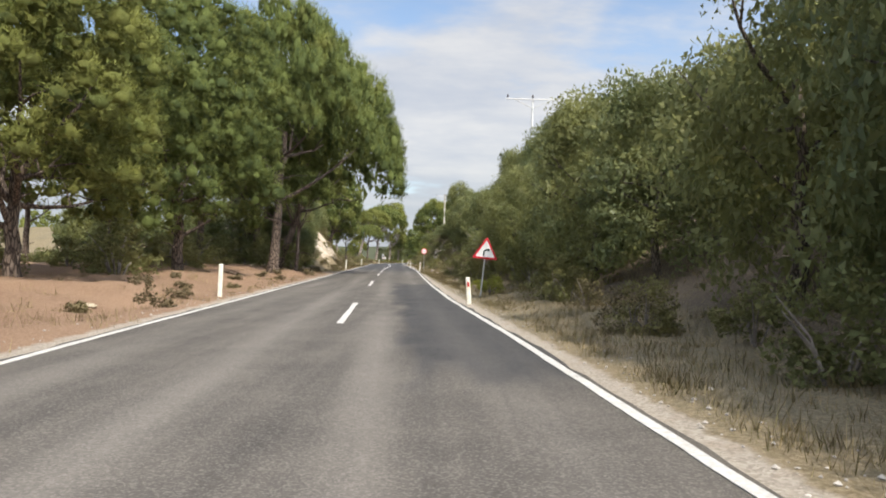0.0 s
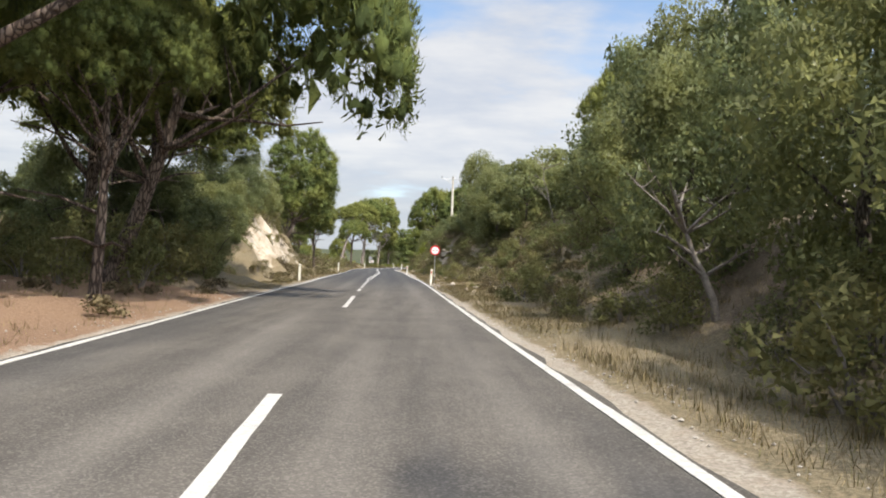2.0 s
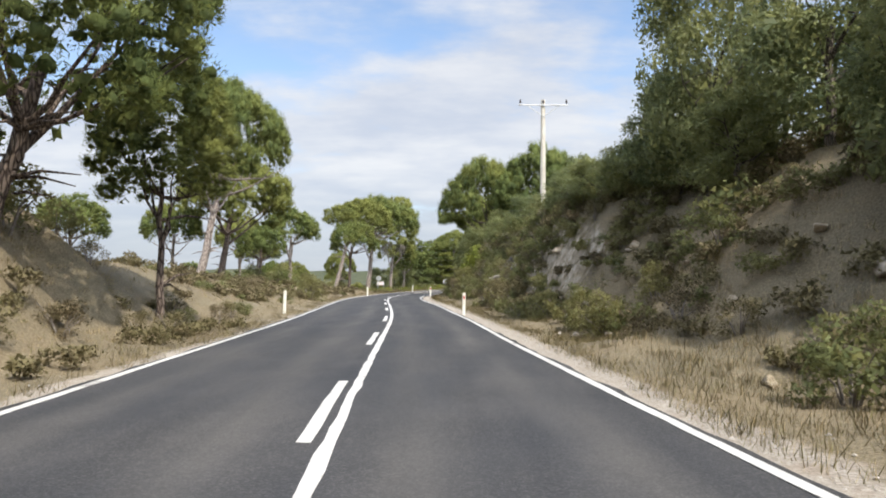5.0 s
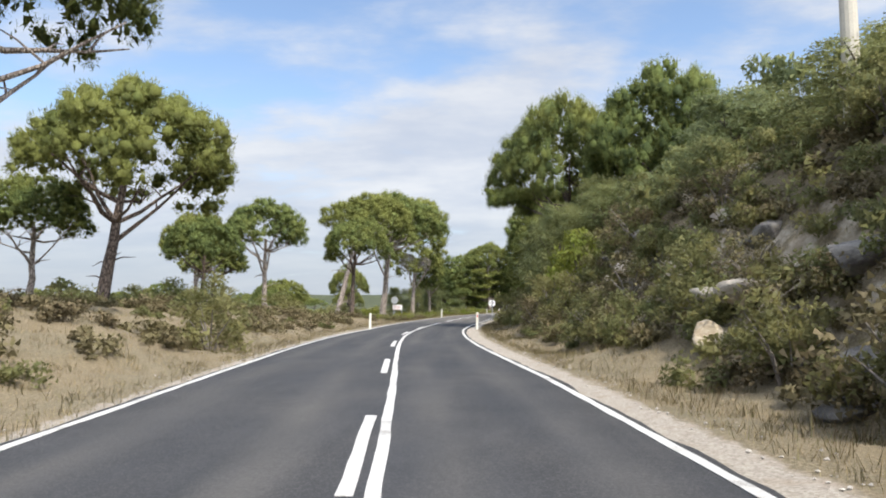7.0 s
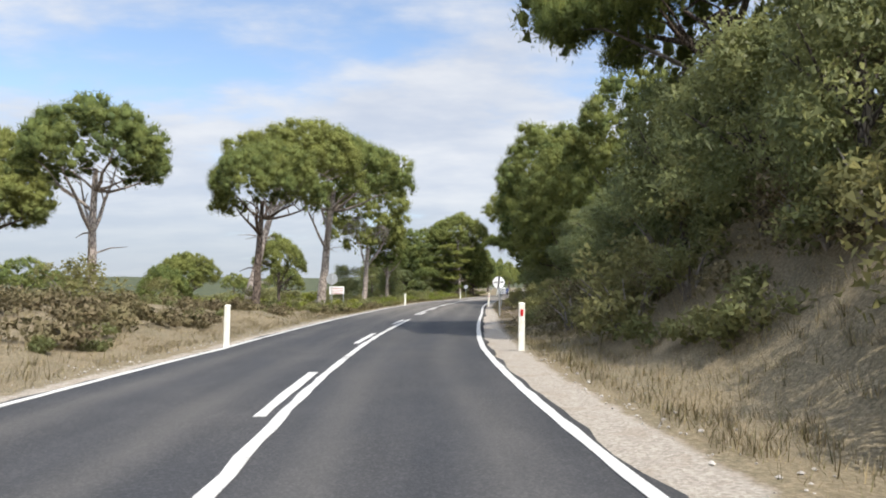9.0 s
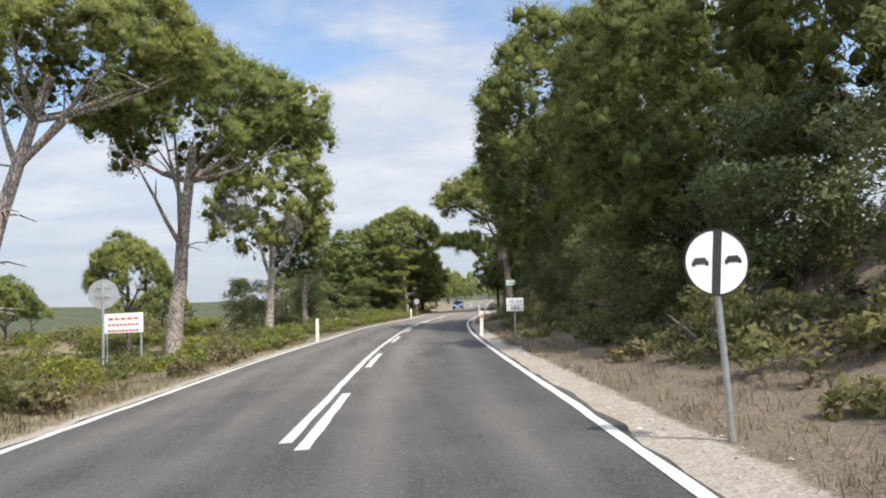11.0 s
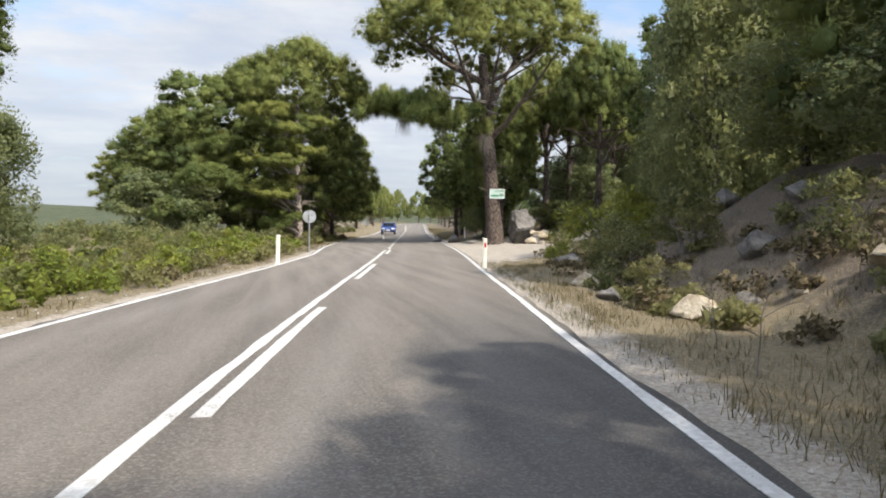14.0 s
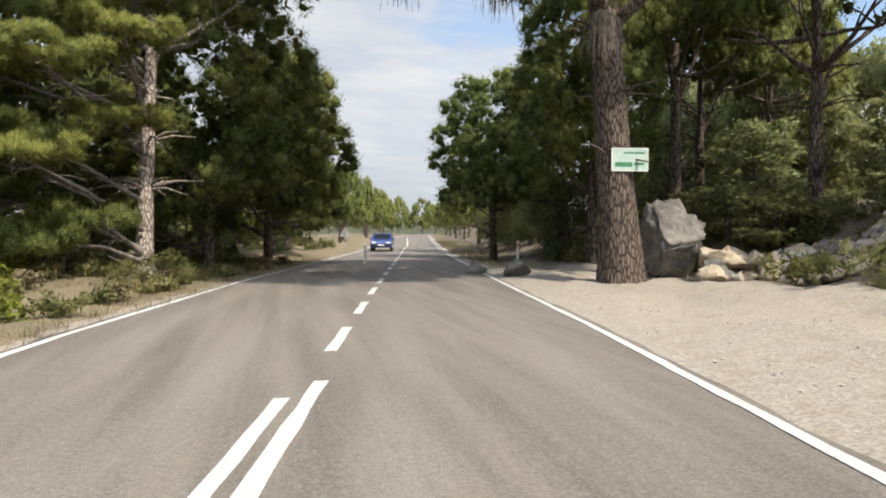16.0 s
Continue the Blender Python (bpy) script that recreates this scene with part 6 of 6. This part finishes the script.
def tree_board(x, y, z):
    thing = new("tree_board")
    thing.location, thing.rotation_euler = (x, y, z), (0, 0, radians(-12))
    bm = bmesh.new()
    box(bm, 0, 0, 0, 1.02, 0.02, 0.62, 0.004)
    face = part("panel", bm, BOARD_TEAL, thing, "pale green printed panel")
    for px, pz, sx, sz in ((0, 0.32, 1.06, 0.03), (0, -0.32, 1.06, 0.03), (-0.52, 0, 0.03, 0.62), (0.52, 0, 0.03, 0.62)):
        bm = bmesh.new()
        box(bm, px, -0.004, pz, sx, 0.03, sz, 0.004)
        part("frame_bar", bm, SIGN_WHITE, thing)
    for px, pz, sx, sz in ((0.12, 0.19, 0.6, 0.05), (-0.18, -0.14, 0.5, 0.13), (0.26, -0.12, 0.3, 0.08)):
        bm = bmesh.new()
        box(bm, px, -0.012, pz, sx, 0.004, sz)
        part("green_bar", bm, BOARD_GREEN, face, "green printed bar")
    return tagged(thing, "small framed green and white board fixed to a pine trunk", "board")


tree_board(10.05, 248.78, 3.55)


# ---- power poles ----
def power_pole(x, y, foot, top, mat, r0, r1, arm, label):
    thing = new("power_pole")
    thing.location = (x, y, foot)
    tall = top - foot
    bm = bmesh.new()
    rod(bm, 0, 0, -0.5, tall, r0, 14, r1)
    part("pole", bm, mat, thing)
    bm = bmesh.new()
    box(bm, 0, -r1 - 0.04, tall - 0.35, arm, 0.08, 0.09, 0.01)
    bar = part("crossarm", bm, POLE_METAL, thing)
    for side in (-1, 1):
        v, f = tube([(side * arm * 0.32, -r1 - 0.04, tall - 0.4), (0, -r1 - 0.04, tall - 1.05)], [0.025, 0.025], 6)
        under("brace", mesh_from("brace", v, f, POLE_METAL), thing)
    for px in (-arm * 0.47, 0, arm * 0.47):
        bm = bmesh.new()
        rod(bm, px, -r1 - 0.04, tall - 0.31, tall - 0.22, 0.02)
        rod(bm, px, -r1 - 0.04, tall - 0.22, tall - 0.12, 0.075, 12, 0.06)
        rod(bm, px, -r1 - 0.04, tall - 0.12, tall - 0.02, 0.06, 12, 0.035)
        part("insulator", bm, INSULATOR, bar)
    return tagged(thing, label, "power pole", "power poles")


power_pole(6.4, 51.8, 4.0, 13.75, POLE_METAL, 0.12, 0.07, 4.0, "slim grey power pole with a three-insulator crossarm")
power_pole(0.1, 120.8, 4.6, 12.6, POLE_CONCRETE, 0.19, 0.13, 3.0, "pale concrete power pole with a crossarm on the bank")


# ---- the oncoming car ----
def hatchback(x, y, turn):
    thing = new("car")
    thing.location, thing.rotation_euler = (x, y, float(rise(y)) + 0.01), (0, 0, radians(turn))
    side = [(-2.05, 0.30), (-2.08, 0.62), (-1.95, 0.80), (-1.05, 0.98), (-0.35, 1.42), (0.9, 1.47), (1.75, 1.05), (2.05, 0.95), (2.08, 0.35)]
    bm = bmesh.new()
    rows = []
    for u, squeeze in ((-0.86, 0.86), (-0.82, 1.0), (0.82, 1.0), (0.86, 0.86)):
        rows.append([bm.verts.new((u * (1 - 0.22 * max(0, pz - 0.95)), py * (0.985 if squeeze < 1 else 1.0), 0.3 + (pz - 0.3) * (0.97 if squeeze < 1 else 1.0))) for py, pz in side])
    for a in range(3):
        for i in range(len(side)):
            j = (i + 1) % len(side)
            bm.faces.new((rows[a][i], rows[a][j], rows[a + 1][j], rows[a + 1][i]))
    bm.faces.new(rows[0])
    bm.faces.new(rows[3][::-1])
    bmesh.ops.recalc_face_normals(bm, faces=bm.faces)
    bmesh.ops.bevel(bm, geom=bm.edges[:], offset=0.03, segments=2, affect="EDGES")
    body = part("body", bm, CAR_BLUE, thing, "glossy blue bodywork")
    bm = bmesh.new()
    q = [bm.verts.new(p) for p in ((-0.70, -1.02, 1.005), (0.70, -1.02, 1.005), (0.60, -0.42, 1.40), (-0.60, -0.42, 1.40))]
    bm.faces.new(q)
    bmesh.ops.solidify(bm, geom=bm.faces[:], thickness=-0.02)
    part("windscreen", bm, CAR_GLASS, body, "dark windscreen")
    for s in (-1, 1):
        bm = bmesh.new()
        box(bm, s * 0.60, -2.01, 0.70, 0.36, 0.12, 0.14, 0.03)
        part("headlight", bm, LAMP_CLEAR, body)
        bm = bmesh.new()
        box(bm, s * 0.95, -0.62, 1.0, 0.16, 0.1, 0.12, 0.03)
        part("mirror", bm, CAR_BLUE, body)
        for py in (-1.3, 1.3):
            bm = bmesh.new()
            bmesh.ops.create_cone(bm, cap_ends=True, segments=24, radius1=0.31, radius2=0.31, depth=0.2, matrix=Matrix.Translation((s * 0.78, py, 0.31)) @ Matrix.Rotation(radians(90), 4, "Y"))
            bmesh.ops.bevel(bm, geom=bm.edges[:], offset=0.02, segments=1, affect="EDGES")
            wheel = part("wheel", bm, RUBBER, thing)
            bm = bmesh.new()
            bmesh.ops.create_cone(bm, cap_ends=True, segments=20, radius1=0.2, radius2=0.17, depth=0.05, matrix=Matrix.Translation((s * 0.885, py, 0.31)) @ Matrix.Rotation(radians(90 * s), 4, "Y"))
            part("rim", bm, ZINC, wheel)
    bm = bmesh.new()
    box(bm, 0, -2.07, 0.50, 1.2, 0.08, 0.16, 0.03)
    part("grille", bm, SIGN_BLACK, body)
    bm = bmesh.new()
    box(bm, 0, -2.115, 0.50, 0.52, 0.012, 0.11, 0.004)
    part("number_plate", bm, SIGN_WHITE, body, "blank white number plate")
    return tagged(thing, "blue hatchback coming along the far lane", "car")


hatchback(float(centre(288.0)) - 1.75, 288.0, -11.0)
